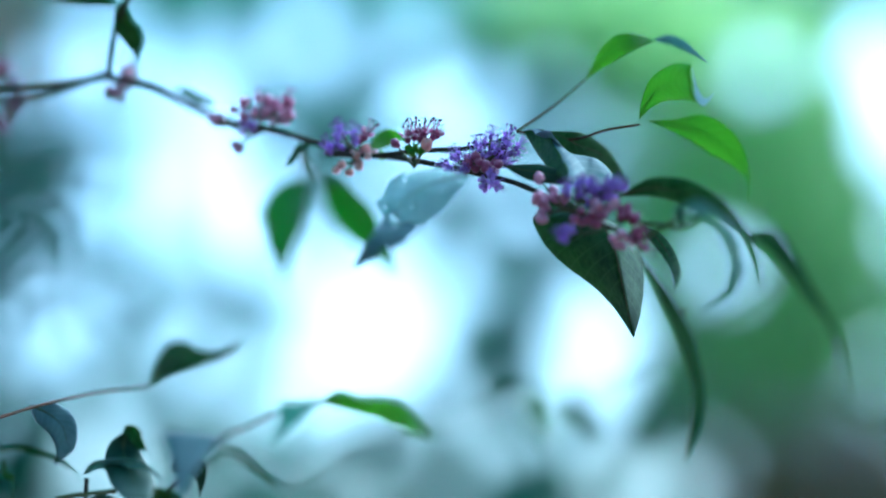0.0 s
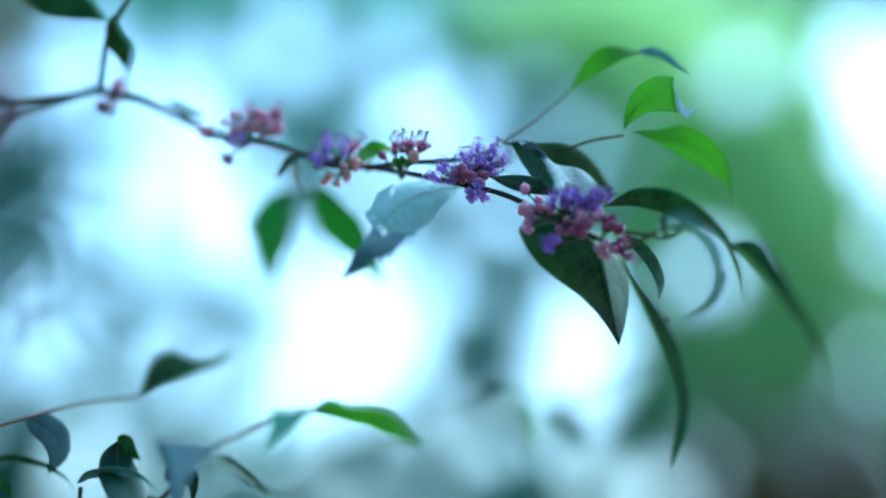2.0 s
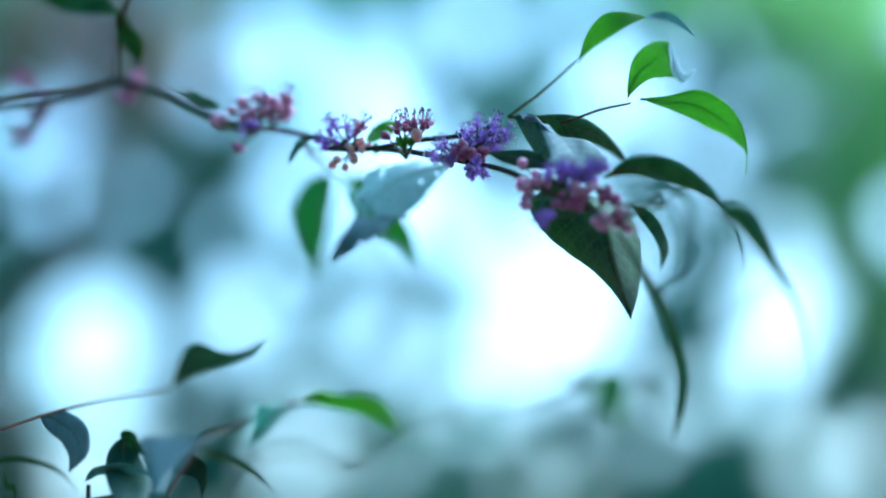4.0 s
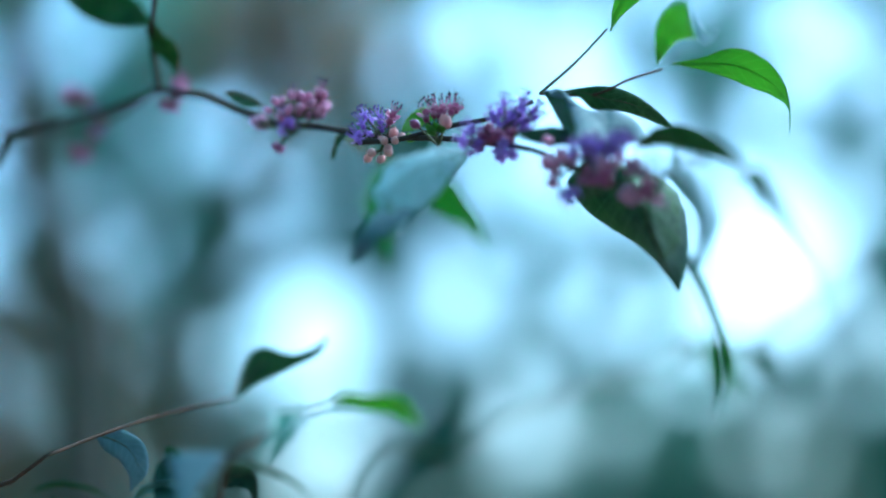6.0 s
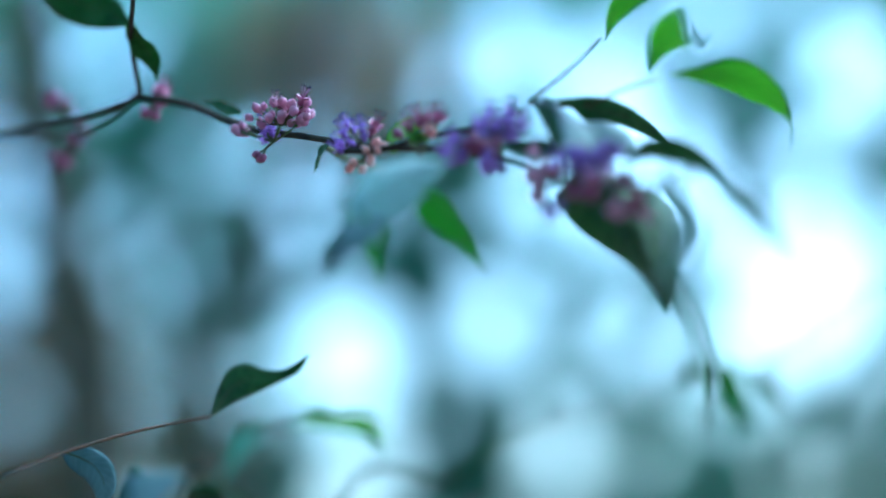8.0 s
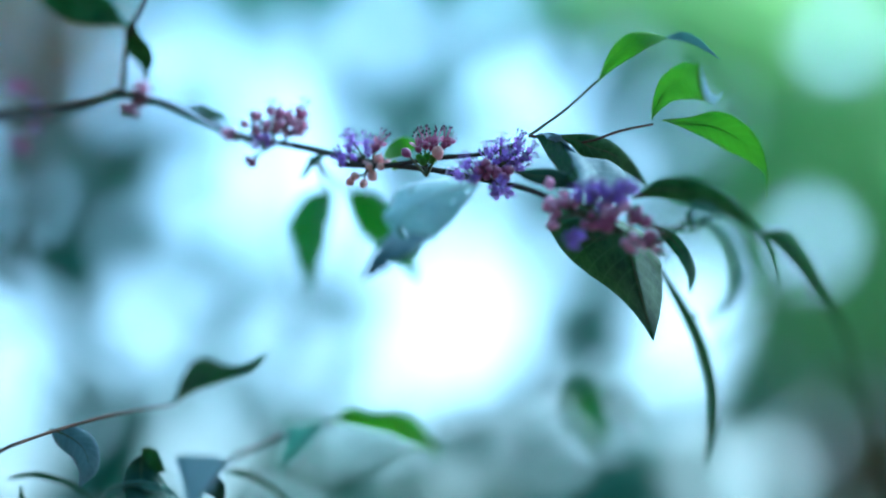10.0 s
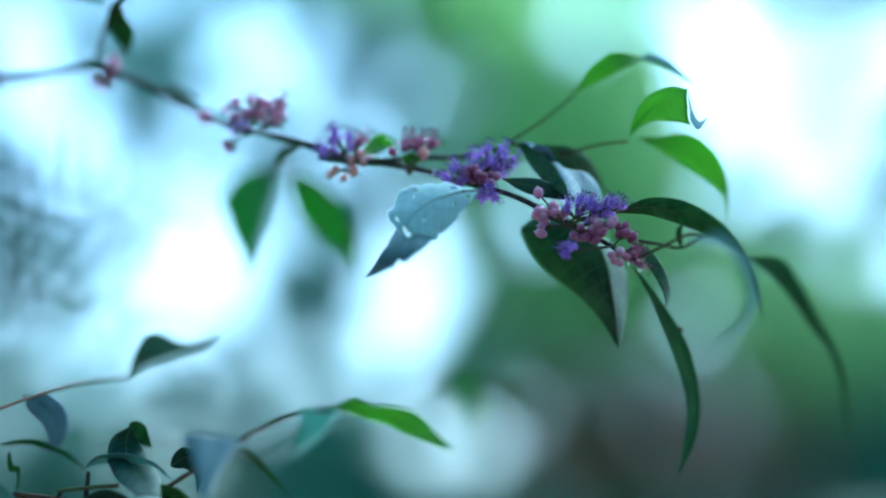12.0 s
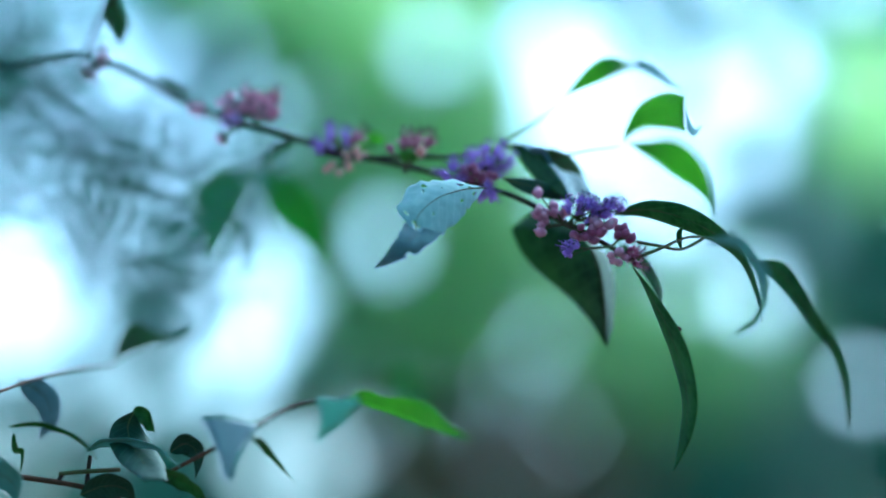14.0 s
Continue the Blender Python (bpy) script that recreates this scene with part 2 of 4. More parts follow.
def blade(parent, one, other, material, label="", crease=0.0, spine=None, name="leaf", join="both", eaten=(), ragged=0.03, rib=True, fine=1):
    """A blade spanned between its two margins, creased along the middle or bent over a spine of its own. join says where the
    margins meet: at both ends, at the base, at the tip or at none. eaten: bites and holes (way along, side, half length, half width)."""
    steps, across = 22 * fine, 4 * fine
    a, b = glide(one, steps), glide(other, steps)
    for here, end in ((join in ("both", "base"), 0), (join in ("both", "tip"), steps)):
        if here:
            da, db = (b[end] - a[end]) / 2, (a[end] - b[end]) / 2
            for i in range(steps + 1):
                w = max(0.0, 1 - abs(i - end) / (0.2 * steps))
                a[i], b[i] = a[i] + da * w, b[i] + db * w
    mid = glide(spine, steps) if spine else None
    rng = random.Random(int(1e5 * abs(a[3].x + 2 * b[5].z)))
    seed = rng.uniform(0, 50)
    verts, uvs, faces, normals, ridge = [], [], [], [], []
    for i in range(steps + 1):
        s = i / steps
        m = (a[i] + b[i]) / 2 if mid is None else mid[i].lerp((a[i] + b[i]) / 2, abs(2 * s - 1) ** 6 if join == "both" else 0.0)
        k0, k1 = max(i - 1, 0), min(i + 1, steps)
        t = (a[k1] + b[k1] - a[k0] - b[k0]).normalized()
        span = b[i] - a[i]
        n = t.cross(span).normalized() if span.length > 1e-7 else (normals[-1] if normals else Vector((0, -1, 0)))
        if n.y > 0:
            n = -n
        if mid is None:
            m = m + n * crease * span.length
        for k in range(-across, across + 1):
            u = k / across
            q = m.lerp(a[i], -u) if u < 0 else m.lerp(b[i], u)
            edge = abs(u) ** 3 * span.length * ragged
            q = q + n * (0.08 * span.length * (1 - abs(u)) * abs(u) * 2 + 1.6 * edge * noise.noise(Vector((s * 5, u, seed)))) + (span * u).normalized() * edge * noise.noise(Vector((s * 11, 3 * u, seed + 9)))
            verts.append(q)
            uvs.append((u, s))
        normals.append(n)
        ridge.append(m)
    width, count = 2 * across + 1, len(verts)
    holes = set()
    for along, side, rs, ru in eaten:
        for i in range(steps):
            for k in range(width - 1):
                ds, du = ((i + 0.5) / steps - along) / rs, ((k + 0.5) / across - 1 - side) / ru
                if ds * ds + du * du < 1 + 0.7 * noise.noise(Vector((i * 0.31, k * 0.43, seed))):
                    holes.add((i, k))
    for i in range(steps + 1):
        for k in range(width):
            verts.append(verts[i * width + k] - normals[i] * 0.00018)
            uvs.append(uvs[i * width + k])
    solid = [(i, k) for i in range(steps) for k in range(width - 1) if (i, k) not in holes]
    have = set(solid)
    for i, k in solid:
        p, q, r, o = i * width + k, i * width + k + 1, (i + 1) * width + k + 1, (i + 1) * width + k
        faces.append((p, q, r, o))
        faces.append((o + count, r + count, q + count, p + count))
        for (e, f), step in (((p, q), (i - 1, k)), ((q, r), (i, k + 1)), ((r, o), (i + 1, k)), ((o, p), (i, k - 1))):
            if step not in have:
                faces.append((f, e, e + count, f + count))
    ob = part(name, mesh_of(name, verts, faces, material, uvs=uvs), parent, label)
    if rib:
        line = [ridge[i] - normals[i] * 0.0001 for i in range(0, steps - 2, 3)]
        part("midrib", tube("midrib", line, 0.0003, 0.0001, LIME if material is LIME else STALK, 14, 5), ob)
    return ob


# ---- flowers: one bud, one open flower, shared by every cluster ----
def ball(radius, stretch=1.0, seg=10, rings=7, centre=(0, 0, 0)):
    verts, faces = [(centre[0], centre[1], centre[2] - radius * stretch)], []
    for i in range(1, rings):
        a = math.pi * i / rings
        for k in range(seg):
            b = 2 * math.pi * k / seg
            verts.append((centre[0] + radius * math.sin(a) * math.cos(b), centre[1] + radius * math.sin(a) * math.sin(b), centre[2] - radius * stretch * math.cos(a)))
    verts.append((centre[0], centre[1], centre[2] + radius * stretch))
    for k in range(seg):
        j = (k + 1) % seg
        faces.append((0, 1 + j, 1 + k))
        for i in range(rings - 2):
            p0, p1 = 1 + i * seg, 1 + (i + 1) * seg
            faces.append((p0 + k, p0 + j, p1 + j, p1 + k))
        faces.append((1 + (rings - 2) * seg + k, 1 + (rings - 2) * seg + j, len(verts) - 1))
    return verts, faces


def joined(pieces):
    verts, faces = [], []
    for v, f in pieces:
        faces += [tuple(i + len(verts) for i in q) for q in f]
        verts += v
    return verts, faces


def bud_mesh(name, material, r):
    """A round bud with a nipple at its tip on a small calyx cup."""
    return mesh_of(name, *joined([ball(r, 1.05), ball(r * 0.22, 1.3, 6, 4, (0, 0, r * 1.08)), ball(r * 0.7, 0.7, 8, 4, (0, 0, -r * 0.75))]), material)


def spike(a, b, r):
    a, b = Vector(a), Vector(b)
    t = (b - a).normalized()
    x = t.orthogonal().normalized()
    y = t.cross(x)
    ring = [r * (math.cos(w) * x + math.sin(w) * y) for w in (0, 2.09, 4.19)]
    return [a + q for q in ring] + [b + q for q in ring], [(0, 1, 4, 3), (1, 2, 5, 4), (2, 0, 3, 5), (3, 4, 5)]


def petal_mesh(material):
    """Four rounded lobes flaring from a short tube."""
    verts, faces = [], []
    for lobe in range(4):
        w = lobe * math.pi / 2
        base = len(verts)
        for i in range(5):
            s = i / 4
            reach, height = 0.0006 + 0.0016 * s, 0.0006 + 0.0011 * math.sin(1.4 * s)
            broad = 0.0009 * math.sin(math.pi * (0.2 + 0.75 * s))
            for k in (-1, 0, 1):
                x, y, z = reach, k * broad, height + 0.0002 * (1 - abs(k))
                verts.append((x * math.cos(w) - y * math.sin(w), x * math.sin(w) + y * math.cos(w), z))
        for i in range(4):
            for k in range(2):
                a = base + i * 3 + k
                faces.append((a, a + 1, a + 4, a + 3))
    cup = ball(0.0009, 1.1, 8, 5)
    return mesh_of("corolla", *joined([(verts, faces), cup]), material)


def stamen_mesh(material, tips, seed, tall=0.0031):
    rng = random.Random(seed)
    threads, heads = [], []
    for k in range(6):
        w, lean = k * 1.05 + rng.uniform(-0.2, 0.2), rng.uniform(0.15, 0.55)
        top = (tall * math.sin(lean) * math.cos(w), tall * math.sin(lean) * math.sin(w), tall * math.cos(lean) + 0.0004)
        threads.append(spike((0, 0, 0.0003), top, 0.00011))
        heads.append(ball(0.00027, 1.3, 5, 4, top))
    me = mesh_of("stamen_tuft", *joined(threads + heads), material)
    me.materials.append(tips)
    split = sum(len(f) for _, f in threads)
    for q in me.polygons:
        q.material_index = int(q.index >= split)
    return me


BUDS = {"pink": bud_mesh("bud", PINK, 0.00125), "wine": bud_mesh("bud", ROSE, 0.0013), "peach": bud_mesh("bud", PEACH, 0.0014), "green": bud_mesh("bud", LIME, 0.0011)}
COROLLA = petal_mesh(PURPLE)
COROLLA_WINE = petal_mesh(ROSE)
STAMENS = [stamen_mesh(VIOLET, ANTHER, 0), stamen_mesh(VIOLET, DUSK, 1, 0.0037), stamen_mesh(VIOLET, DUSK, 2)]
STAMENS_WINE = [stamen_mesh(ROSE, SEED, 9 + n, 0.0042) for n in range(2)]


def cluster(parent, foot, blobs, label, seed):
    """A branching head of flowers. Each blob: kind, centre, spread, count."""
    rng = random.Random(seed)
    foot = Vector(foot)
    stalks, heads = [], []
    for kind, centre, spread, count in blobs:
        centre, spread = Vector(centre), Vector(spread)
        fork = foot.lerp(centre, 0.55)
        stalks.append(spike(foot, fork, 0.00045))
        placed = []
        for _ in range(count):
            best = None
            for _ in range(12):
                v = Vector([rng.uniform(-1, 1) for _ in range(3)])
                if v.length > 1:
                    continue
                q = centre + Vector([v[i] * spread[i] for i in range(3)])
                gap = min([(q - o).length for o in placed], default=1)
                if best is None or gap > best[0]:
                    best = (gap, q)
            q = best[1]
            placed.append(q)
            stalks.append(spike(fork, q, 0.00028))
            away = (q - foot).normalized() + Vector((rng.uniform(-0.4, 0.4), rng.uniform(-0.9, 0.1), rng.uniform(0, 0.8)))
            at = Matrix.Translation(q) @ away.to_track_quat("Z", "Y").to_matrix().to_4x4()
            heads.append((kind, at, rng.uniform(0.8, 1.2), rng.randint(0, 5)))
    head = part("flower_head", mesh_of("flower_head", *joined(stalks), STALK), parent, label)
    for kind, at, size, pick in heads:
        at = at @ Matrix.Diagonal((size, size, size, 1))
        if kind == "open":
            part("corolla", COROLLA, head, "", at @ Matrix.Diagonal((0.8, 0.8, 0.8, 1)))
            part("stamen_tuft", STAMENS[pick % 3], head, "", at)
        elif kind == "spent":
            part("corolla", COROLLA_WINE, head, "", at)
            part("stamen_tuft", STAMENS_WINE[pick % 2], head, "", at)
        else:
            part("bud", BUDS[kind], head, "", at)


# ---- ground ----
def ground_sheet():
    verts, faces, n = [], [], 60
    for i in range(n + 1):
        for j in range(n + 1):
            x, y = [math.copysign(abs(2 * k / n - 1) ** 3, 2 * k / n - 1) * 1500 for k in (i, j)]
            verts.append((x, y, 0.12 * noise.noise(Vector((x * 0.4, y * 0.4, 0)))))
    for i in range(n):
        for j in range(n):
            a = i * (n + 1) + j
            faces.append((a, a + n + 1, a + n + 2, a + 1))
    ob = new("ground", mesh_of("ground", verts, faces, EARTH))
    return tagged(ob, "brown woodland floor of leaf litter and soil", "ground", kind="structure")


ground_sheet()

# ---- woods behind: the windows of sky between the leaves (x, z, half width, half height) ----
GAPS_MIDDLE = [
    (-1.66, 3.15, 0.21, 0.24), (-1.76, 3.38, 0.14, 0.14), (-1.47, 2.96, 0.13, 0.13), (-1.08, 2.68, 0.23, 0.21), (-1.21, 2.87, 0.11, 0.11),
    (-1.39, 3.72, 0.10, 0.10), (-2.22, 2.64, 0.12, 0.15), (-2.02, 3.14, 0.11, 0.13), (-0.25, 2.72, 0.12, 0.12), (-0.75, 3.53, 0.07, 0.07), (-1.00, 3.71, 0.07, 0.07),
    (0.90, 3.50, 0.08, 0.13), (0.88, 3.19, 0.06, 0.06), (-2.12, 3.70, 0.10, 0.10),
    (0.15, 2.97, 0.08, 0.08), (-0.87, 2.47, 0.07, 0.07), (-1.82, 2.45, 0.055, 0.055), (-0.84, 2.88, 0.06, 0.12), (-1.06, 2.26, 0.06, 0.06), (-0.74, 2.24, 0.06, 0.06), (-1.36, 2.31, 0.06, 0.06), (-1.65, 2.20, 0.055, 0.055), (-2.00, 2.26, 0.08, 0.08), (-1.47, 2.48, 0.07, 0.07),
]
GAPS_WEST = [
    (-2.00, 2.90, 0.06, 0.06), (-1.87, 2.72, 0.07, 0.07), (-1.69, 2.56, 0.09, 0.09), (-1.51, 2.44, 0.09, 0.09), (-1.62, 2.71, 0.06, 0.06),
    (-4.12, 3.16, 0.07, 0.07), (-4.16, 2.84, 0.07, 0.07), (-3.56, 3.20, 0.04, 0.04), (-3.48, 2.69, 0.07, 0.07), (-3.70, 2.36, 0.08, 0.08), (-4.10, 2.45, 0.08, 0.08), (-3.84, 2.92, 0.08, 0.10), (-3.66, 3.05, 0.06, 0.06), (-3.55, 2.86, 0.06, 0.08), (-4.10, 3.66, 0.07, 0.07), (0.01, 2.17, 0.07, 0.07), (-0.59, 2.38, 0.04, 0.04), (-1.71, 2.03, 0.04, 0.04), (-2.44, 2.32, 0.06, 0.06),
    (-2.74, 2.54, 0.19, 0.21), (-2.69, 2.15, 0.13, 0.13), (-2.09, 3.56, 0.11, 0.11), (-1.72, 3.57, 0.14, 0.14), (-2.35, 3.49, 0.09, 0.09),
    (-0.98, 3.40, 0.07, 0.07), (-1.08, 2.77, 0.14, 0.14), (-4.22, 2.89, 0.09, 0.13), (-4.13, 3.39, 0.07, 0.07), (-3.77, 3.69, 0.08, 0.08), (-3.30, 3.32, 0.05, 0.05), (-4.01, 3.64, 0.09, 0.09), (-3.45, 2.96, 0.07, 0.07), (-2.05, 2.43, 0.055, 0.055), (-1.99, 2.11, 0.10, 0.09), (-2.97, 3.11, 0.07, 0.07), (-2.97, 3.34, 0.08, 0.11), (-2.80, 1.94, 0.10, 0.10),
    (-2.02, 2.09, 0.07, 0.07), (-3.59, 2.49, 0.07, 0.07), (-3.89, 3.20, 0.07, 0.07), (-0.33, 2.41, 0.08, 0.08), (-3.04, 2.50, 0.07, 0.07),
    (-0.55, 3.19, 0.09, 0.09), (-0.29, 2.92, 0.07, 0.07),
]
GAPS_EAST = [
    (-1.11, 3.12, 0.08, 0.08), (-1.19, 2.55, 0.17, 0.17), (-0.84, 3.42, 0.06, 0.06), (-0.35, 3.39, 0.04, 0.04),
    (-0.31, 2.60, 0.12, 0.12), (-0.19, 2.15, 0.08, 0.08), (0.81, 3.49, 0.17, 0.17), (1.07, 3.28, 0.13, 0.13), (0.25, 3.68, 0.07, 0.07),
    (0.66, 3.74, 0.12, 0.12), (1.22, 3.64, 0.11, 0.11), (1.19, 3.22, 0.09, 0.09), (1.47, 2.95, 0.07, 0.07), (0.90, 3.75, 0.08, 0.11), (1.40, 3.47, 0.08, 0.08), (0.64, 2.52, 0.04, 0.04), (0.86, 2.36, 0.03, 0.03), (0.34, 2.27, 0.02, 0.02),
    (-0.58, 2.39, 0.07, 0.07), (1.45, 3.81, 0.08, 0.08),
]
# Where the foliage takes the brighter colour that stands for sunlight.
SUNLIT_SPOTS = [(0.35, 3.40, 0.29, 0.37, 1.00), (0.50, 3.02, 0.23, 0.27, 0.80), (-0.25, 3.87, 0.33, 0.18, 1.00), (0.34, 3.25, 0.25, 0.33, 1.00), (0.10, 3.62, 0.29, 0.23, 1.00), (0.27, 2.99, 0.37, 0.39, 0.90), (1.11, 2.72, 0.39, 0.23, 0.70), (1.83, 3.61, 0.16, 0.20, 1.00)]
BROWN_SPOTS = [(-3.55, 2.28, 0.40, 0.25, 0.40), (-2.89, 3.61, 0.22, 0.25, 0.80), (0.77, 2.29, 0.30, 0.18, 1.00), (-2.64, 3.58, 0.25, 0.25, 0.70), (-4.33, 3.24, 0.22, 0.51, 0.70), (-4.14, 2.37, 0.39, 0.39, 0.70), (0.42, 2.21, 0.29, 0.18, 1.00), (0.83, 2.21, 0.31, 0.14, 1.00), (-2.92, 3.65, 0.23, 0.31, 0.60)]
SHADE_SPOTS = [(-3.80, 2.25, 0.35, 0.22, 0.30), (-2.06, 2.19, 0.35, 0.18, 0.30), (-0.92, 2.13, 0.35, 0.22, 0.30), (-3.85, 3.64, 0.25, 0.25, 0.30), (1.48, 2.32, 0.37, 0.29, 1.00), (-3.41, 2.95, 0.14, 0.68, 0.30), (0.45, 2.55, 0.43, 0.39, 0.20), (-4.07, 2.41, 0.39, 0.29, 0.40), (-0.85, 2.39, 0.20, 0.23, 1.00), (-1.24, 3.85, 0.12, 0.12, 1.00), (-1.05, 3.02, 0.23, 0.23, 0.50)]


def within(spots, x, z):
    best = 0.0
    for cx, cz, rx, rz, amount in spots:
        d = math.hypot((x - cx) / rx, (z - cz) / rz)
        best = max(best, amount * min(1.0, max(0.0, 1.6 - d * 0.95)))
    return best


CHINKS = []
chance = random.Random(77)
for _ in range(150):
    CHINKS.append((chance.uniform(-4.2, 2.8), chance.uniform(1.5, 4.2), chance.uniform(0.03, 0.065)))


def in_gap(x, z):
    ragged = 1.0 + 0.35 * noise.noise(Vector((x * 9, 1.0, z * 9)))
    for cx, cz, rx, rz in (*GAPS_MIDDLE, *GAPS_WEST, *GAPS_EAST):
        if abs(x - cx) < 1.6 * rx and ((x - cx) / (rx + 0.01)) ** 2 + ((z - cz) / (rz + 0.01)) ** 2 < ragged:
            return True
    for cx, cz, radius in CHINKS:
        if abs(x - cx) < radius and abs(z - cz) < radius and max(within(SUNLIT_SPOTS, x, z), within(SHADE_SPOTS, x, z)) < 0.6:
            return True
    return False


def openness(x, z):
    if in_gap(x, z):
        return 1.0
    return 0.175 - max(0.055 * within(SHADE_SPOTS, x, z), 0.06 * within(SUNLIT_SPOTS, x, z))


def crown(name, centre, x0, x1, z0, z1, depth, count, material, keep, seed, size=0.11):
    """A crown of single leaves hung between its limbs, thin where keep() is low."""
    rng = random.Random(seed)
    verts, faces = [], []
    for _ in range(count):
        x, z = rng.uniform(x0, x1), rng.uniform(z0, z1)
        y = centre + rng.uniform(-depth, depth)
        k = 8.7 / (y + 0.7)
        if rng.random() > keep(x * k, 1.43 + (z - 1.43) * k):
            continue
        length, broad = size * rng.uniform(0.6, 1.2), size * rng.uniform(0.22, 0.34)
        m = Matrix.Translation((x, y, z)) @ Euler((rng.uniform(-1.2, 1.2), rng.uniform(-0.6, 0.9), rng.uniform(0, 6.3))).to_matrix().to_4x4()
        base = len(verts)
        for q in ((-length * 0.5, 0, 0), (-length * 0.12, broad, 0.02 * length), (-length * 0.1, 0, -0.12 * length), (-length * 0.12, -broad, 0.02 * length), (length * 0.5, 0, -0.25 * length)):
            verts.append(m @ Vector(q))
        faces += [(base, base + 2, base + 1), (base, base + 3, base + 2), (base + 1, base + 2, base + 4), (base + 2, base + 3, base + 4)]
    return mesh_of(name, verts, faces, material, smooth=False)


def tree(place, height, r, lean, spans, seed, label, material=FAR_LEAF, count=2500, keep=None):
    rng = random.Random(seed)
    x, y = place
    top = (x + lean * height, y, height)
    ob = thing("tree", (x, y, 0), label, "tree", "woodland trees")
    part("trunk", tube("trunk", [(x, y, -0.1), (x + lean * height * 0.3 + 0.05, y, height * 0.35), (x + lean * height * 0.7 - 0.05, y, height * 0.7), top], r, r * 0.35, TRUNK, 30, 10, 0.25), ob)
    x0, x1, z0, z1 = spans
    for k in range(6):
        s = 0.35 + 0.1 * k
        a = Vector((x + lean * height * s, y, height * s))
        b = Vector((rng.uniform(x0, x1), y + rng.uniform(-0.8, 0.8), min(z1, height * s + rng.uniform(0.3, 1.2))))
        part("limb", tube("limb", [a, a.lerp(b, 0.5) + Vector((0, 0, 0.1)), b], r * 0.3, r * 0.08, TRUNK, 14, 6, 0.2), ob)
    part("crown", crown("crown", y, x0, x1, z0, z1, 0.9, count, material, keep, seed), ob)
    return ob


def thick(x, z):
    t = openness(x, z)
    clump = 0.92 + 0.7 * noise.noise(Vector((x * 4.5, 3.0, z * 4.5))) + 0.45 * noise.noise(Vector((x * 11, 9.0, z * 11)))
    return min(1.0, max(0.0, clump * -math.log(max(t, 0.004)) / 3.2)) * (1 - 0.8 * within(SUNLIT_SPOTS, x, z)) * (1 - 0.8 * within(BROWN_SPOTS, x, z)) if t < 0.97 else 0.0


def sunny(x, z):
    return within(SUNLIT_SPOTS, x, z) * max(0.0, 1 - 1.3 * openness(x, z) + 0.26)


def withered(x, z):
    return within(BROWN_SPOTS, x, z) * max(0.0, 1 - 1.1 * openness(x, z) + 0.2)


tree((-3.6, 8.2), 5.0, 0.07, 0.02, (-5.0, -2.2, 1.3, 4.3), 3, "slender dark-barked woodland tree in thin leaf", count=52000, keep=thick)
tree((-1.6, 8.6), 5.2, 0.05, -0.03, (-2.6, -0.4, 1.3, 4.3), 4, "slender woodland tree with gaps of sky between its leaves", count=42000, keep=thick)
tree((0.3, 8.0), 5.0, 0.05, 0.03, (-0.6, 1.4, 1.3, 4.3), 5, "slender woodland tree with gaps of sky between its leaves", count=38000, keep=thick)
tree((2.2, 8.4), 5.1, 0.06, -0.02, (1.2, 3.6, 1.3, 4.3), 6, "dark woodland tree in loose leaf", count=46000, keep=thick)
tree((0.9, 7.2), 4.6, 0.04, 0.02, (-0.8, 2.6, 1.3, 4.3), 7, "young tree with sunlight put into its yellow-green leaf colour", FAR_SUNLIT, 36000, sunny)


def bush(place, spans, label, material, count, keep, seed):
    ob = thing("shrub", (*place, 0), label, "shrub")
    x0, x1, z0, z1 = spans
    rng = random.Random(seed)
    for _ in range(5):
        tip = (rng.uniform(x0, x1), place[1] + rng.uniform(-0.3, 0.3), rng.uniform(z0, z1))
        part("stem", tube("stem", [(*place, -0.05), ((place[0] + tip[0]) / 2, place[1], tip[2] * 0.6), tip], 0.025, 0.006, TRUNK, 12, 6), ob)
    part("foliage", crown("foliage", place[1], x0, x1, z0, z1, 0.4, count, material, keep, seed), ob)


bush((0.9, 7.6), (-1.8, 2.2, 1.3, 3.2), "shrub with brown withered leaves in the shade", FAR_BROWN, 24000, withered, 12)
bush((-3.2, 7.6), (-5.2, -1.4, 1.3, 3.9), "tall shrub with brown withered leaves among the trees", FAR_BROWN, 26000, withered, 13)


def shade_canopy(place, height, spans, depth, count, seed):
    """A tall unseen tree, added behind or over the viewer to shade the glade."""
    x, y = place
    x0, x1, z0, z1 = spans
    ob = thing("tree", (x, y, 0), "tall unseen leafy tree added to shade the glade", "tree", "woodland trees")
    part("trunk", tube("trunk", [(x, y, -0.1), (x + 0.1, y, height * 0.4), (x - 0.1, y, height)], 0.16, 0.06, TRUNK, 20, 10, 0.25), ob)
    rng = random.Random(seed)
    verts, faces = [], []
    for _ in range(count):
        m = Matrix.Translation((rng.uniform(x0, x1), y + rng.uniform(-depth, depth), rng.uniform(z0, z1))) @ Euler((rng.uniform(-0.9, 0.9), rng.uniform(-0.9, 0.9), rng.uniform(0, 6.3))).to_matrix().to_4x4()
        size, base = rng.uniform(0.25, 0.5), len(verts)
        for q in ((0, 0, 0), (0.4, 0.3, 0.02), (0.45, 0, -0.1), (0.4, -0.3, 0.02), (1, 0, -0.25)):
            verts.append(m @ (Vector(q) * size))
        faces += [(base, base + 2, base + 1), (base, base + 3, base + 2), (base + 1, base + 2, base + 4), (base + 2, base + 3, base + 4)]
    part("crown", mesh_of("crown", verts, faces, FAR_LEAF, smooth=False), ob)


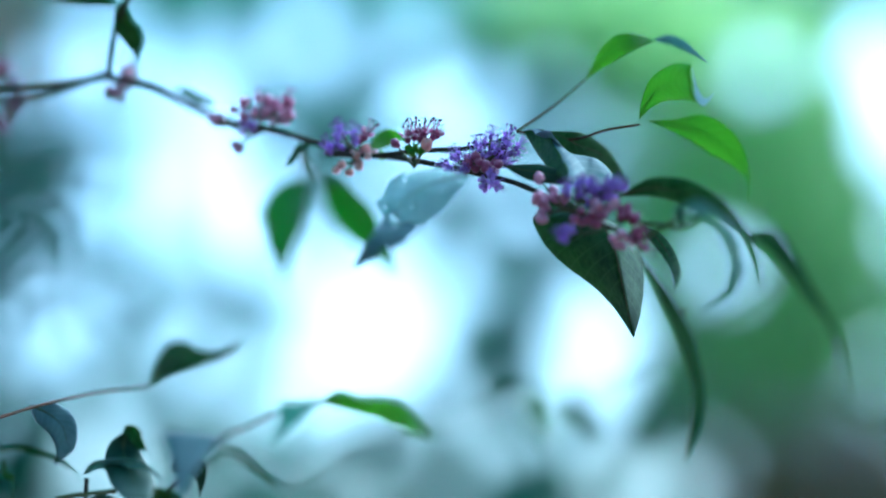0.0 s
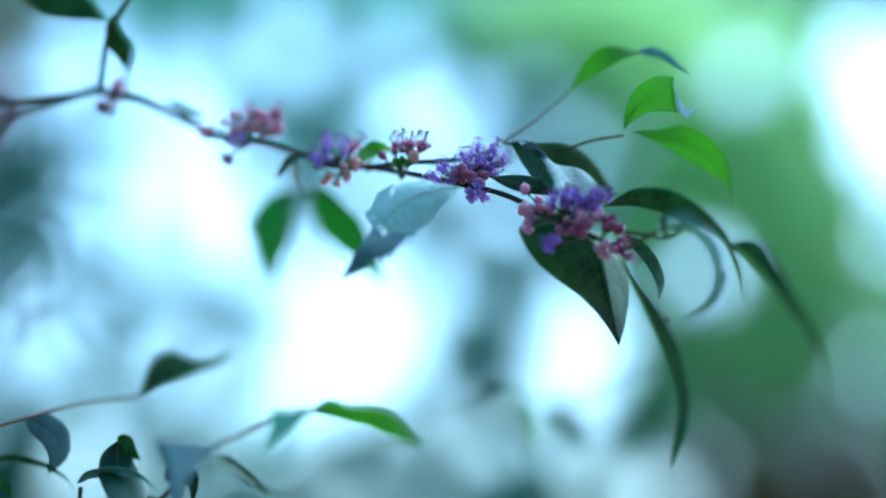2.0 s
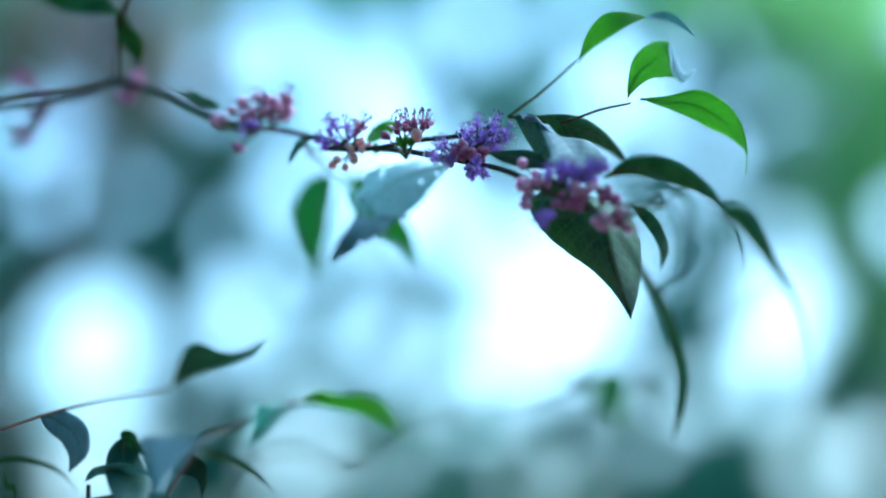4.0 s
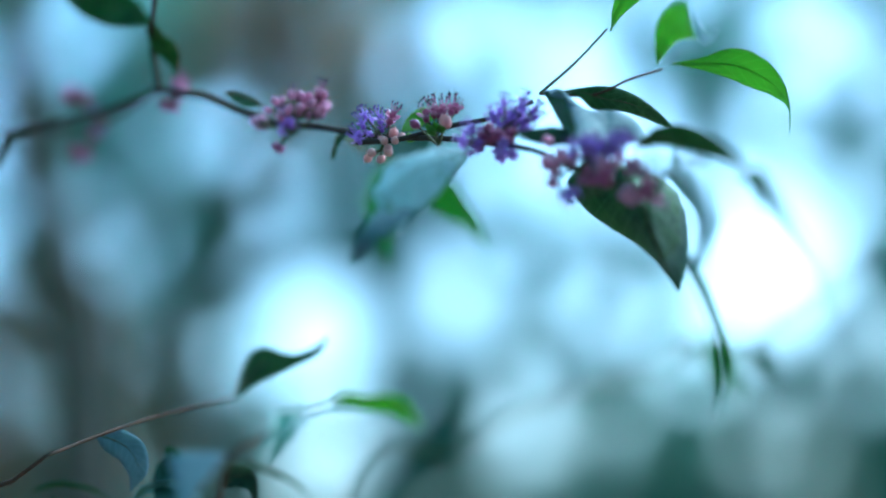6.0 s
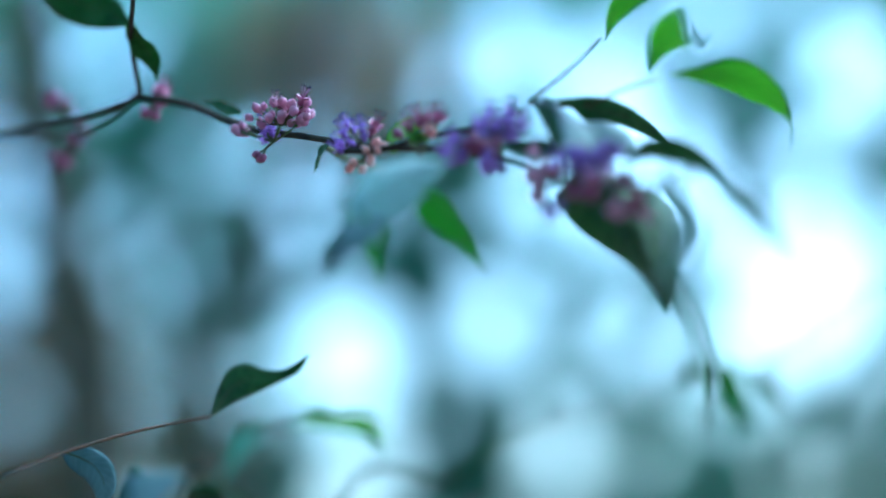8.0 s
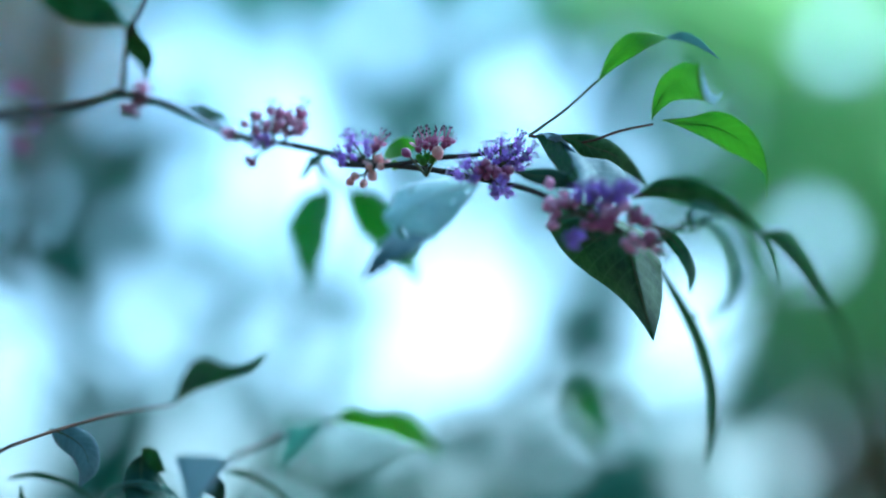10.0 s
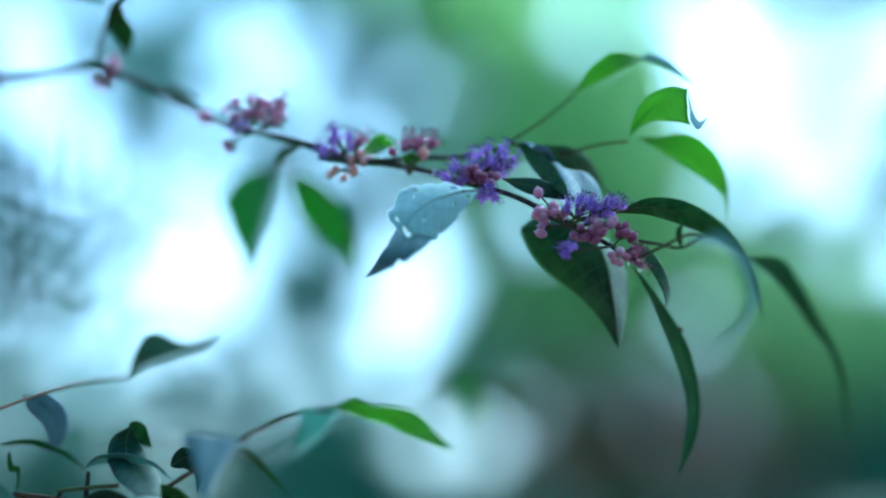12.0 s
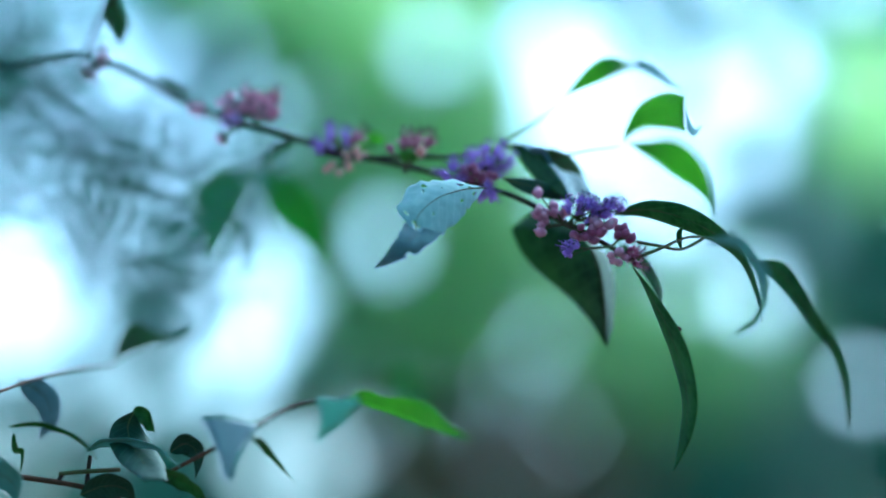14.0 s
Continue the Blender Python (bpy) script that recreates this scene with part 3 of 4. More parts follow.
# Crowns added out of view to cut the light from front and top.
shade_canopy((-3.5, -4.5), 7.5, (-8, 0.5, 0.8, 8.0), 1.6, 3000, 31)
shade_canopy((3.5, -5.0), 7.5, (-0.5, 8, 0.8, 8.0), 1.6, 3000, 32)
shade_canopy((-6.5, 1.5), 7.0, (-8, -4.5, 0.8, 7.5), 3.5, 2200, 33)
shade_canopy((6.8, 0.5), 7.0, (4.8, 8, 0.8, 7.5), 3.5, 2000, 34)
# Added above the view to hold direct sun off the branch.
shade_canopy((3.2, 2.8), 6.4, (0.2, 3.8, 4.2, 6.2), 1.3, 480, 36)
shade_canopy((1.5, -2.5), 7.2, (-5, 5, 5.0, 7.5), 3.0, 2600, 35)


# ---- the saplings close behind the branch ----
def sapling(points, r0, r1, label):
    ob = thing("sapling", points[0], label, "sapling", "saplings")
    part("trunk", tube("trunk", points, r0, r1, YOUNG_TRUNK, 30, 12, 0.2), ob)
    rng = random.Random(int(r0 * 1e4))
    for k in range(2, len(points) - 1):
        a = Vector(points[k])
        b = a + Vector((rng.choice((-1, 1)) * rng.uniform(0.1, 0.2), rng.uniform(0, 0.1), rng.uniform(0.05, 0.15)))
        part("twig", tube("twig", [a, a.lerp(b, 0.5) + Vector((0, 0, 0.02)), b], r1 * 0.3, r1 * 0.1, YOUNG_TRUNK, 10, 6), ob)


sapling([(-0.62, 1.1, 0.0), (-0.61, 1.08, 0.9), (-0.5472, 1.0009, 1.5500), (-0.5588, 0.9819, 1.6438), (-0.5710, 0.9641, 1.7300), (-0.5763, 0.9416, 1.8548)], 0.022, 0.017, "thin dark grey-barked sapling stem")
sapling([(-0.5, 1.6, 0.0), (-0.47, 1.58, 1.0), (-0.6422, 1.4405, 1.5928), (-0.6068, 1.4309, 1.7090), (-0.5628, 1.4206, 1.8444), (-0.5291, 1.4089, 1.9705)], 0.016, 0.011, "thin brown-barked sapling stem")

# ---- the flowering branch ----
branch = thing("flowering_branch", (-0.1110, 0.0651, 1.5379), "arching beautyberry branch with purple flower clusters and drooping leaves", "branch")
part("stem", tube("stem", [(-0.1702, 0.0857, 1.5339), (-0.1476, 0.0803, 1.5358), (-0.1294, 0.0705, 1.5353), (-0.1110, 0.0651, 1.5379)], 0.0011, 0.0009, BARK), branch)
part("stem", tube("stem", [(-0.1110, 0.0651, 1.5379), (-0.0961, 0.0620, 1.5341), (-0.0830, 0.0579, 1.5276), (-0.0688, 0.0491, 1.5213), (-0.0536, 0.0395, 1.5169), (-0.0402, 0.0319, 1.5126), (-0.0296, 0.0256, 1.5093), (-0.0093, 0.0144, 1.5048), (0.0063, 0.0043, 1.5001), (0.0192, -0.0060, 1.4953), (0.0342, -0.0178, 1.4867), (0.0449, -0.0202, 1.4817), (0.0508, -0.0213, 1.4787)], 0.0011, 0.0006, BARK, 90), branch)
part("twig", tube("twig", [(-0.0903, 0.0127, 1.5553), (-0.0951, 0.0238, 1.5532), (-0.1045, 0.0442, 1.5488), (-0.1110, 0.0651, 1.5379)], 0.0006, 0.0008, BARK), branch)
part("twig", tube("twig", [(-0.0371, 0.0236, 1.5081), (-0.0238, 0.0197, 1.5070), (-0.0104, 0.0189, 1.5090), (0.0019, 0.0196, 1.5104), (0.0133, 0.0193, 1.5137)], 0.0008, 0.0006, BARK), branch)
part("petiole", tube("petiole", [(0.0152, 0.0192, 1.5156), (0.0246, 0.0215, 1.5235), (0.0330, 0.0244, 1.5324)], 0.00045, 0.0003, STALK), branch)
part("petiole", tube("petiole", [(0.0152, 0.0192, 1.5156), (0.0296, 0.0177, 1.5136), (0.0402, 0.0163, 1.5165), (0.0488, 0.0165, 1.5184)], 0.00045, 0.0003, RUSSET), branch)
part("petiole", tube("petiole", [(0.0508, -0.0213, 1.4787), (0.0569, -0.0295, 1.4809), (0.0631, -0.0378, 1.4832), (0.0691, -0.0417, 1.4828)], 0.0005, 0.0003, STALK), branch)

blade(branch, [(0.0322, 0.0333, 1.5342), (0.0346, 0.0241, 1.5370), (0.0374, 0.0188, 1.5405), (0.0415, 0.0177, 1.5437), (0.0466, 0.0213, 1.5450), (0.0516, 0.0289, 1.5455)], [(0.0322, 0.0333, 1.5342), (0.0371, 0.0236, 1.5352), (0.0420, 0.0197, 1.5373), (0.0467, 0.0214, 1.5408), (0.0516, 0.0289, 1.5455)], LIME, "bright green young leaf arching over", crease=0.04)
blade(branch, [(0.0503, 0.0317, 1.5468), (0.0550, 0.0346, 1.5489), (0.0592, 0.0324, 1.5468), (0.0629, 0.0248, 1.5415), (0.0665, 0.0117, 1.5348)], [(0.0508, 0.0319, 1.5462), (0.0564, 0.0347, 1.5459), (0.0616, 0.0280, 1.5418), (0.0665, 0.0117, 1.5348)], THIN, "blue-green turned tip of the young leaf", rib=False)
blade(branch, [(0.0487, 0.0098, 1.5184), (0.0492, 0.0055, 1.5221), (0.0505, 0.0005, 1.5254), (0.0534, -0.0046, 1.5277), (0.0575, -0.0098, 1.5284), (0.0619, -0.0154, 1.5270)], [(0.0487, 0.0098, 1.5184), (0.0517, 0.0091, 1.5212), (0.0553, 0.0052, 1.5223), (0.0594, -0.0025, 1.5208), (0.0633, -0.0134, 1.5176)], LIME, "bright green young leaf with a turned tip", crease=0.04, join='base')
blade(branch, [(0.0619, -0.0094, 1.5286), (0.0629, -0.0137, 1.5230), (0.0636, -0.0149, 1.5183), (0.0659, -0.0134, 1.5167), (0.0684, -0.0099, 1.5213)], [(0.0619, -0.0094, 1.5286), (0.0630, -0.0126, 1.5245), (0.0641, -0.0136, 1.5212), (0.0660, -0.0125, 1.5190), (0.0684, -0.0099, 1.5213)], SILVER, "turned leaf tip with a pale glint put into its colour", rib=False)
blade(branch, [(0.0513, 0.0177, 1.5198), (0.0586, 0.0238, 1.5221), (0.0658, 0.0277, 1.5246), (0.0723, 0.0306, 1.5223), (0.0770, 0.0322, 1.5167), (0.0788, 0.0320, 1.5093), (0.0788, 0.0296, 1.5011)], [(0.0513, 0.0177, 1.5198), (0.0569, 0.0278, 1.5197), (0.0625, 0.0350, 1.5185), (0.0681, 0.0387, 1.5163), (0.0738, 0.0389, 1.5134), (0.0783, 0.0357, 1.5088), (0.0788, 0.0296, 1.5011)], LIME, "bright green young leaf bending down to a drip tip", crease=0.04)
blade(branch, [(0.0177, 0.0132, 1.5142), (0.0209, 0.0088, 1.5087), (0.0244, 0.0018, 1.5031), (0.0289, -0.0079, 1.4978), (0.0339, -0.0202, 1.4928)], [(0.0177, 0.0132, 1.5145), (0.0239, 0.0059, 1.5131), (0.0273, -0.0019, 1.5069), (0.0310, -0.0105, 1.5001), (0.0339, -0.0202, 1.4928)], GREEN, "dark green half of a folded leaf", rib=False)
blade(branch, [(0.0207, 0.0107, 1.5137), (0.0271, 0.0145, 1.5151), (0.0334, 0.0207, 1.5162), (0.0390, 0.0295, 1.5150), (0.0429, 0.0408, 1.5121), (0.0454, 0.0543, 1.5086)], [(0.0207, 0.0108, 1.5134), (0.0263, 0.0141, 1.5130), (0.0300, 0.0204, 1.5098), (0.0357, 0.0288, 1.5107), (0.0408, 0.0403, 1.5098), (0.0454, 0.0543, 1.5086)], GREEN, "dark green leaf arching over and down", crease=0.04)
blade(branch, [(0.0177, 0.0132, 1.5145), (0.0239, 0.0059, 1.5131), (0.0273, -0.0019, 1.5069), (0.0310, -0.0105, 1.5001), (0.0339, -0.0202, 1.4928)], [(0.0262, -0.0058, 1.5100), (0.0293, 0.0009, 1.5072), (0.0331, 0.0069, 1.5057), (0.0383, 0.0121, 1.5071), (0.0421, 0.0173, 1.5045), (0.0440, 0.0221, 1.5003)], HAZE, "pale curled half of a folded leaf", rib=False, join='', crease=-0.04)
blade(branch, [(0.0147, -0.0102, 1.4995), (0.0198, -0.0085, 1.5004), (0.0250, -0.0072, 1.5007), (0.0298, -0.0061, 1.4993), (0.0344, -0.0053, 1.4968)], [(0.0147, -0.0102, 1.4992), (0.0192, -0.0089, 1.4970), (0.0241, -0.0078, 1.4959), (0.0293, -0.0065, 1.4958), (0.0344, -0.0052, 1.4961)], DARK, "leaf in shade, the shade put into its very dark green", crease=0.05)
blade(branch, [(0.0158, 0.0211, 1.5021), (0.0200, 0.0219, 1.4940), (0.0241, 0.0223, 1.4858), (0.0308, 0.0216, 1.4795), (0.0384, 0.0197, 1.4739), (0.0451, 0.0168, 1.4673), (0.0503, 0.0137, 1.4595)], [(0.0398, 0.0246, 1.4956), (0.0462, 0.0240, 1.4907), (0.0508, 0.0230, 1.4843), (0.0519, 0.0209, 1.4761), (0.0518, 0.0176, 1.4677), (0.0503, 0.0137, 1.4595)], GREEN, "broad dark green leaf hanging with a pointed tip", spine=[(0.0303, 0.0231, 1.4988), (0.0381, 0.0116, 1.4915), (0.0436, 0.0040, 1.4831), (0.0461, 0.0021, 1.4745), (0.0483, 0.0060, 1.4667), (0.0503, 0.0137, 1.4595)], fine=2)
blade(branch, [(0.0504, 0.0081, 1.4892), (0.0560, 0.0055, 1.4866), (0.0598, 0.0011, 1.4812), (0.0619, -0.0055, 1.4745), (0.0606, -0.0145, 1.4675)], [(0.0504, 0.0082, 1.4887), (0.0536, 0.0057, 1.4842), (0.0570, 0.0011, 1.4795), (0.0596, -0.0056, 1.4739), (0.0606, -0.0145, 1.4675)], GREEN, "small curved dark green leaf", crease=0.06)
blade(branch, [(0.0506, -0.0279, 1.4752), (0.0555, -0.0277, 1.4672), (0.0599, -0.0273, 1.4589), (0.0637, -0.0273, 1.4503), (0.0663, -0.0280, 1.4414), (0.0665, -0.0291, 1.4319), (0.0656, -0.0303, 1.4226)], [(0.0505, -0.0280, 1.4756), (0.0569, -0.0329, 1.4671), (0.0628, -0.0363, 1.4588), (0.0669, -0.0377, 1.4498), (0.0691, -0.0368, 1.4405), (0.0688, -0.0342, 1.4313), (0.0656, -0.0303, 1.4226)], GREEN, "long narrow drooping green leaf", crease=0.05)
blade(branch, [(0.0452, -0.0101, 1.4926), (0.0534, -0.0208, 1.4954), (0.0626, -0.0294, 1.4933), (0.0710, -0.0362, 1.4877), (0.0773, -0.0414, 1.4799), (0.0810, -0.0452, 1.4709), (0.0825, -0.0482, 1.4612)], [(0.0452, -0.0101, 1.4926), (0.0539, -0.0173, 1.4915), (0.0623, -0.0239, 1.4881), (0.0703, -0.0303, 1.4845), (0.0770, -0.0366, 1.4788), (0.0806, -0.0425, 1.4703), (0.0825, -0.0482, 1.4612)], GREEN, "dark green leaf arching outwards", crease=0.05)
blade(branch, [(0.0771, -0.0532, 1.4762), (0.0841, -0.0622, 1.4750), (0.0887, -0.0685, 1.4678), (0.0924, -0.0730, 1.4602), (0.0964, -0.0755, 1.4532), (0.0994, -0.0761, 1.4461), (0.1008, -0.0750, 1.4387), (0.1017, -0.0722, 1.4314)], [(0.0771, -0.0532, 1.4762), (0.0828, -0.0591, 1.4706), (0.0876, -0.0637, 1.4644), (0.0918, -0.0673, 1.4580), (0.0963, -0.0700, 1.4522), (0.0990, -0.0718, 1.4454), (0.1005, -0.0726, 1.4384), (0.1017, -0.0722, 1.4314)], GREEN, "long dark green leaf drooping to a fine tip", crease=0.05)
leaf(branch, [(0.0605, -0.0840, 1.4732), (0.0686, -0.0879, 1.4719), (0.0737, -0.0912, 1.4637), (0.0737, -0.0904, 1.4550), (0.0669, -0.0902, 1.4480)], 0.0085, -80, 12, THIN, "pale curled leaf", rib=False, wavy=0.05)
blade(branch, [(0.0087, -0.0312, 1.4916), (0.0032, -0.0309, 1.4924), (-0.0022, -0.0314, 1.4925), (-0.0073, -0.0328, 1.4913), (-0.0114, -0.0352, 1.4878), (-0.0139, -0.0384, 1.4827), (-0.0113, -0.0420, 1.4776)], [(0.0087, -0.0312, 1.4916), (0.0060, -0.0340, 1.4865), (0.0036, -0.0364, 1.4815), (-0.0003, -0.0384, 1.4777), (-0.0042, -0.0395, 1.4741), (-0.0080, -0.0404, 1.4704)], SILVER, "insect-eaten leaf with holes and torn edges, sky sheen put into its pale colour", crease=0.2, join='base', eaten=[(0.91, -0.05, 0.05, 0.22), (0.86, 0.25, 0.02, 0.08), (0.86, -0.55, 0.018, 0.16), (0.56, -0.72, 0.018, 0.10), (0.60, -0.55, 0.012, 0.05), (0.24, -0.45, 0.035, 0.12), (0.16, -0.2, 0.02, 0.12), (0.14, 0.55, 0.03, 0.16), (0.33, 0.45, 0.02, 0.07), (0.45, -0.35, 0.010, 0.05), (0.66, 0.35, 0.012, 0.04), (0.70, 1.0, 0.03, 0.12), (0.30, 1.0, 0.025, 0.10), (0.80, -1.0, 0.03, 0.08), (0.97, 0.8, 0.03, 0.15)], ragged=0.09, fine=4)
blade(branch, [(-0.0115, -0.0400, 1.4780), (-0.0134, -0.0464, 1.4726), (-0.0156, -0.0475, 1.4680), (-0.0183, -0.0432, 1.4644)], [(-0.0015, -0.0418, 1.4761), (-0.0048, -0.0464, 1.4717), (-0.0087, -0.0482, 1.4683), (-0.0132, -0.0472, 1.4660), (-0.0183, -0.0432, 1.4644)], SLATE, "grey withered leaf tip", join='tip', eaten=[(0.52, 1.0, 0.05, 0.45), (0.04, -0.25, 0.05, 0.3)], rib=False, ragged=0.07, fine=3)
leaf(branch, [(-0.0629, 0.1497, 1.5271), (-0.0665, 0.1501, 1.5179), (-0.0673, 0.1507, 1.5078), (-0.0680, 0.1514, 1.4922)], 0.0165, 52, 12, MIDGREEN, "soft mid-green leaf behind the branch", wavy=0.03, widest=0.38)
leaf(branch, [(-0.0544, 0.1319, 1.5230), (-0.0442, 0.1331, 1.5149), (-0.0358, 0.1344, 1.5057), (-0.0288, 0.1355, 1.4916)], 0.0125, 62, 10, MIDGREEN, "soft mid-green leaf behind the branch", wavy=0.03, widest=0.4)
part("petiole", tube("petiole", [(-0.0480, 0.0433, 1.5144), (-0.0545, 0.0901, 1.5179), (-0.0629, 0.1498, 1.5262)], 0.0006, 0.0005, STALK), branch)
part("petiole", tube("petiole", [(-0.0480, 0.0433, 1.5144), (-0.0527, 0.0902, 1.5189), (-0.0543, 0.1320, 1.5221)], 0.0006, 0.0005, STALK), branch)
leaf(branch, [(-0.1017, 0.0362, 1.5521), (-0.1017, 0.0446, 1.5479), (-0.0998, 0.0490, 1.5435), (-0.0998, 0.0510, 1.5380)], 0.0036, 10, 20, GREEN, "small hanging green leaf")
leaf(branch, [(-0.1409, 0.0631, 1.5713), (-0.1289, 0.0646, 1.5669), (-0.1168, 0.0582, 1.5610), (-0.1056, 0.0518, 1.5541)], 0.0066, 15, 10, GREEN, "broad green leaf overhead")
leaf(branch, [(-0.0764, 0.0561, 1.5282), (-0.0821, 0.0595, 1.5303), (-0.0868, 0.0629, 1.5333), (-0.0906, 0.0625, 1.5342)], 0.002, 30, 10, GREEN, "small green leaf on the stem", rib=False)
leaf(branch, [(-0.0440, 0.0358, 1.5127), (-0.0489, 0.0435, 1.5123), (-0.0537, 0.0514, 1.5091)], 0.0025, 30, 10, GREEN, "small green leaf below the stem", rib=False)
leaf(branch, [(-0.0259, 0.0291, 1.5113), (-0.0214, 0.0371, 1.5168), (-0.0167, 0.0375, 1.5159)], 0.0025, 30, 10, LIME, "small bright leaf on the stem", rib=False)

part("petiole", tube("petiole", [(0.0517, -0.0216, 1.4836), (0.0569, -0.0279, 1.4820), (0.0620, -0.0335, 1.4806), (0.0670, -0.0377, 1.4832)], 0.0005, 0.0004, STALK), branch)
leaf(branch, [(0.0620, -0.0335, 1.4806), (0.0610, -0.0346, 1.4834), (0.0611, -0.0356, 1.4853), (0.0630, -0.0365, 1.4871)], 0.0009, 20, 15, GREEN, "small leaf stub", rib=False)
part("gall", mesh_of("gall", *ball(0.0009, 0.8, centre=(0.0631, -0.0341, 1.4592)), RUSSET), branch, "brown gall on the narrow leaf")

S = 0.001
cluster(branch, (0.0073, 0.0044, 1.5002), [("open", (0.0017, 0.0006, 1.5008), (5 * S, 4 * S, 3.5 * S), 13), ("open", (0.0110, 0.0049, 1.5064), (6.5 * S, 5 * S, 4 * S), 24), ("wine", (0.0065, -0.0007, 1.5016), (5.5 * S, 3 * S, 2 * S), 10), ("wine", (0.0113, -0.0019, 1.5003), (2.4 * S, 2 * S, 1.6 * S), 4), ("open", (0.0105, -0.0034, 1.4960), (2.6 * S, 2.6 * S, 2 * S), 5)], "dense cluster of purple flowers with long stamens", 1)
cluster(branch, (0.0322, -0.0179, 1.4867), [("pink", (0.0243, -0.0132, 1.4957), (0.4 * S, 0.4 * S, 0.4 * S), 1), ("pink", (0.0254, -0.0168, 1.4896), (3 * S, 2 * S, 2.6 * S), 6), ("pink", (0.0293, -0.0183, 1.4904), (3 * S, 2 * S, 2 * S), 5), ("pink", (0.0264, -0.0164, 1.4858), (1.2 * S, 1 * S, 2 * S), 3), ("open", (0.0361, -0.0196, 1.4904), (4.5 * S, 4 * S, 3 * S), 14), ("open", (0.0430, -0.0210, 1.4913), (3.5 * S, 3 * S, 2.6 * S), 9), ("pink", (0.0421, -0.0224, 1.4872), (4 * S, 2 * S, 2.4 * S), 7), ("wine", (0.0382, -0.0207, 1.4845), (5 * S, 3 * S, 2 * S), 8)], "purple flowers and round pink buds", 2)
cluster(branch, (0.0450, -0.0210, 1.4816), [("wine", (0.0479, -0.0220, 1.4854), (3 * S, 2 * S, 2 * S), 6), ("pink", (0.0470, -0.0231, 1.4785), (2.6 * S, 2 * S, 2 * S), 5), ("spent", (0.0508, -0.0214, 1.4797), (2.6 * S, 2 * S, 2.6 * S), 5), ("open", (0.0338, -0.0296, 1.4778), (1.8 * S, 1.8 * S, 1.8 * S), 5)], "pink buds with one purple flower", 3)
cluster(branch, (-0.0286, 0.0218, 1.5071), [("open", (-0.0315, 0.0221, 1.5119), (4.2 * S, 3.5 * S, 3 * S), 7), ("open", (-0.0362, 0.0228, 1.5090), (1.8 * S, 1.5 * S, 1.5 * S), 3), ("spent", (-0.0267, 0.0216, 1.5119), (1.5 * S, 2 * S, 1.2 * S), 2), ("peach", (-0.0266, 0.0212, 1.5071), (4.2 * S, 2 * S, 2.6 * S), 6), ("green", (-0.0210, 0.0215, 1.5081), (2 * S, 2 * S, 1.5 * S), 2), ("peach", (-0.0304, 0.0212, 1.5032), (5.5 * S, 2 * S, 2 * S), 4)], "purple flowers over peach-pink fading buds", 4)
cluster(branch, (-0.0112, 0.0128, 1.5027), [("spent", (-0.0121, 0.0097, 1.5101), (2.6 * S, 2.5 * S, 1 * S), 3), ("spent", (-0.0073, 0.0100, 1.5111), (2.6 * S, 2.5 * S, 1 * S), 3), ("peach", (-0.0082, 0.0093, 1.5082), (1.6 * S, 1.5 * S, 1 * S), 2), ("green", (-0.0111, 0.0100, 1.5072), (2.6 * S, 1.5 * S, 1.2 * S), 4), ("wine", (-0.0159, 0.0104, 1.5082), (1 * S, 1 * S, 1 * S), 1)], "wine-red spent flowers with dark stamens", 5)
cluster(branch, (-0.0611, 0.0405, 1.5160), [("pink", (-0.0574, 0.0387, 1.5234), (10.5 * S, 6 * S, 3.2 * S), 22), ("spent", (-0.0565, 0.0387, 1.5244), (7 * S, 4 * S, 2 * S), 4), ("open", (-0.0630, 0.0419, 1.5180), (2.4 * S, 2 * S, 2.2 * S), 7), ("pink", (-0.0744, 0.0495, 1.5217), (2 * S, 2 * S, 2 * S), 6), ("pink", (-0.0508, 0.0386, 1.5216), (2 * S, 2 * S, 2 * S), 5), ("wine", (-0.0658, 0.0419, 1.5132), (0.8 * S, 0.8 * S, 1.5 * S), 2)], "large cluster of pink buds with a purple flower", 6)
cluster(branch, (-0.1091, 0.0685, 1.5364), [("pink", (-0.1064, 0.0702, 1.5393), (2.2 * S, 3 * S, 3.5 * S), 7), ("spent", (-0.1064, 0.0701, 1.5412), (2 * S, 3 * S, 2.5 * S), 2), ("wine", (-0.1091, 0.0702, 1.5346), (3 * S, 3 * S, 2 * S), 5)], "small cluster of pink buds", 7)
cluster(branch, (-0.1458, 0.1037, 1.5385), [("spent", (-0.1549, 0.1060, 1.5478), (4.5 * S, 4 * S, 3 * S), 6), ("spent", (-0.1494, 0.1072, 1.5387), (3 * S, 3 * S, 5 * S), 4), ("open", (-0.1494, 0.1072, 1.5387), (3 * S, 3 * S, 4 * S), 2), ("spent", (-0.1529, 0.1071, 1.5322), (3 * S, 3 * S, 3 * S), 5)], "thin cluster of purple spent flowers", 8)
part("stem", tube("stem", [(-0.36, 0.25, 0.0), (-0.34, 0.24, 0.8), (-0.30, 0.2, 1.3), (-0.23, 0.16, 1.50), (-0.1702, 0.0857, 1.5339)], 0.004, 0.0011, BARK), branch)
part("twig", tube("twig", [(-0.1862, 0.1143, 1.5415), (-0.1638, 0.1094, 1.5395), (-0.1458, 0.1036, 1.5394), (-0.1249, 0.0825, 1.5391), (-0.1129, 0.0664, 1.5389)], 0.0007, 0.0009, BARK), branch)

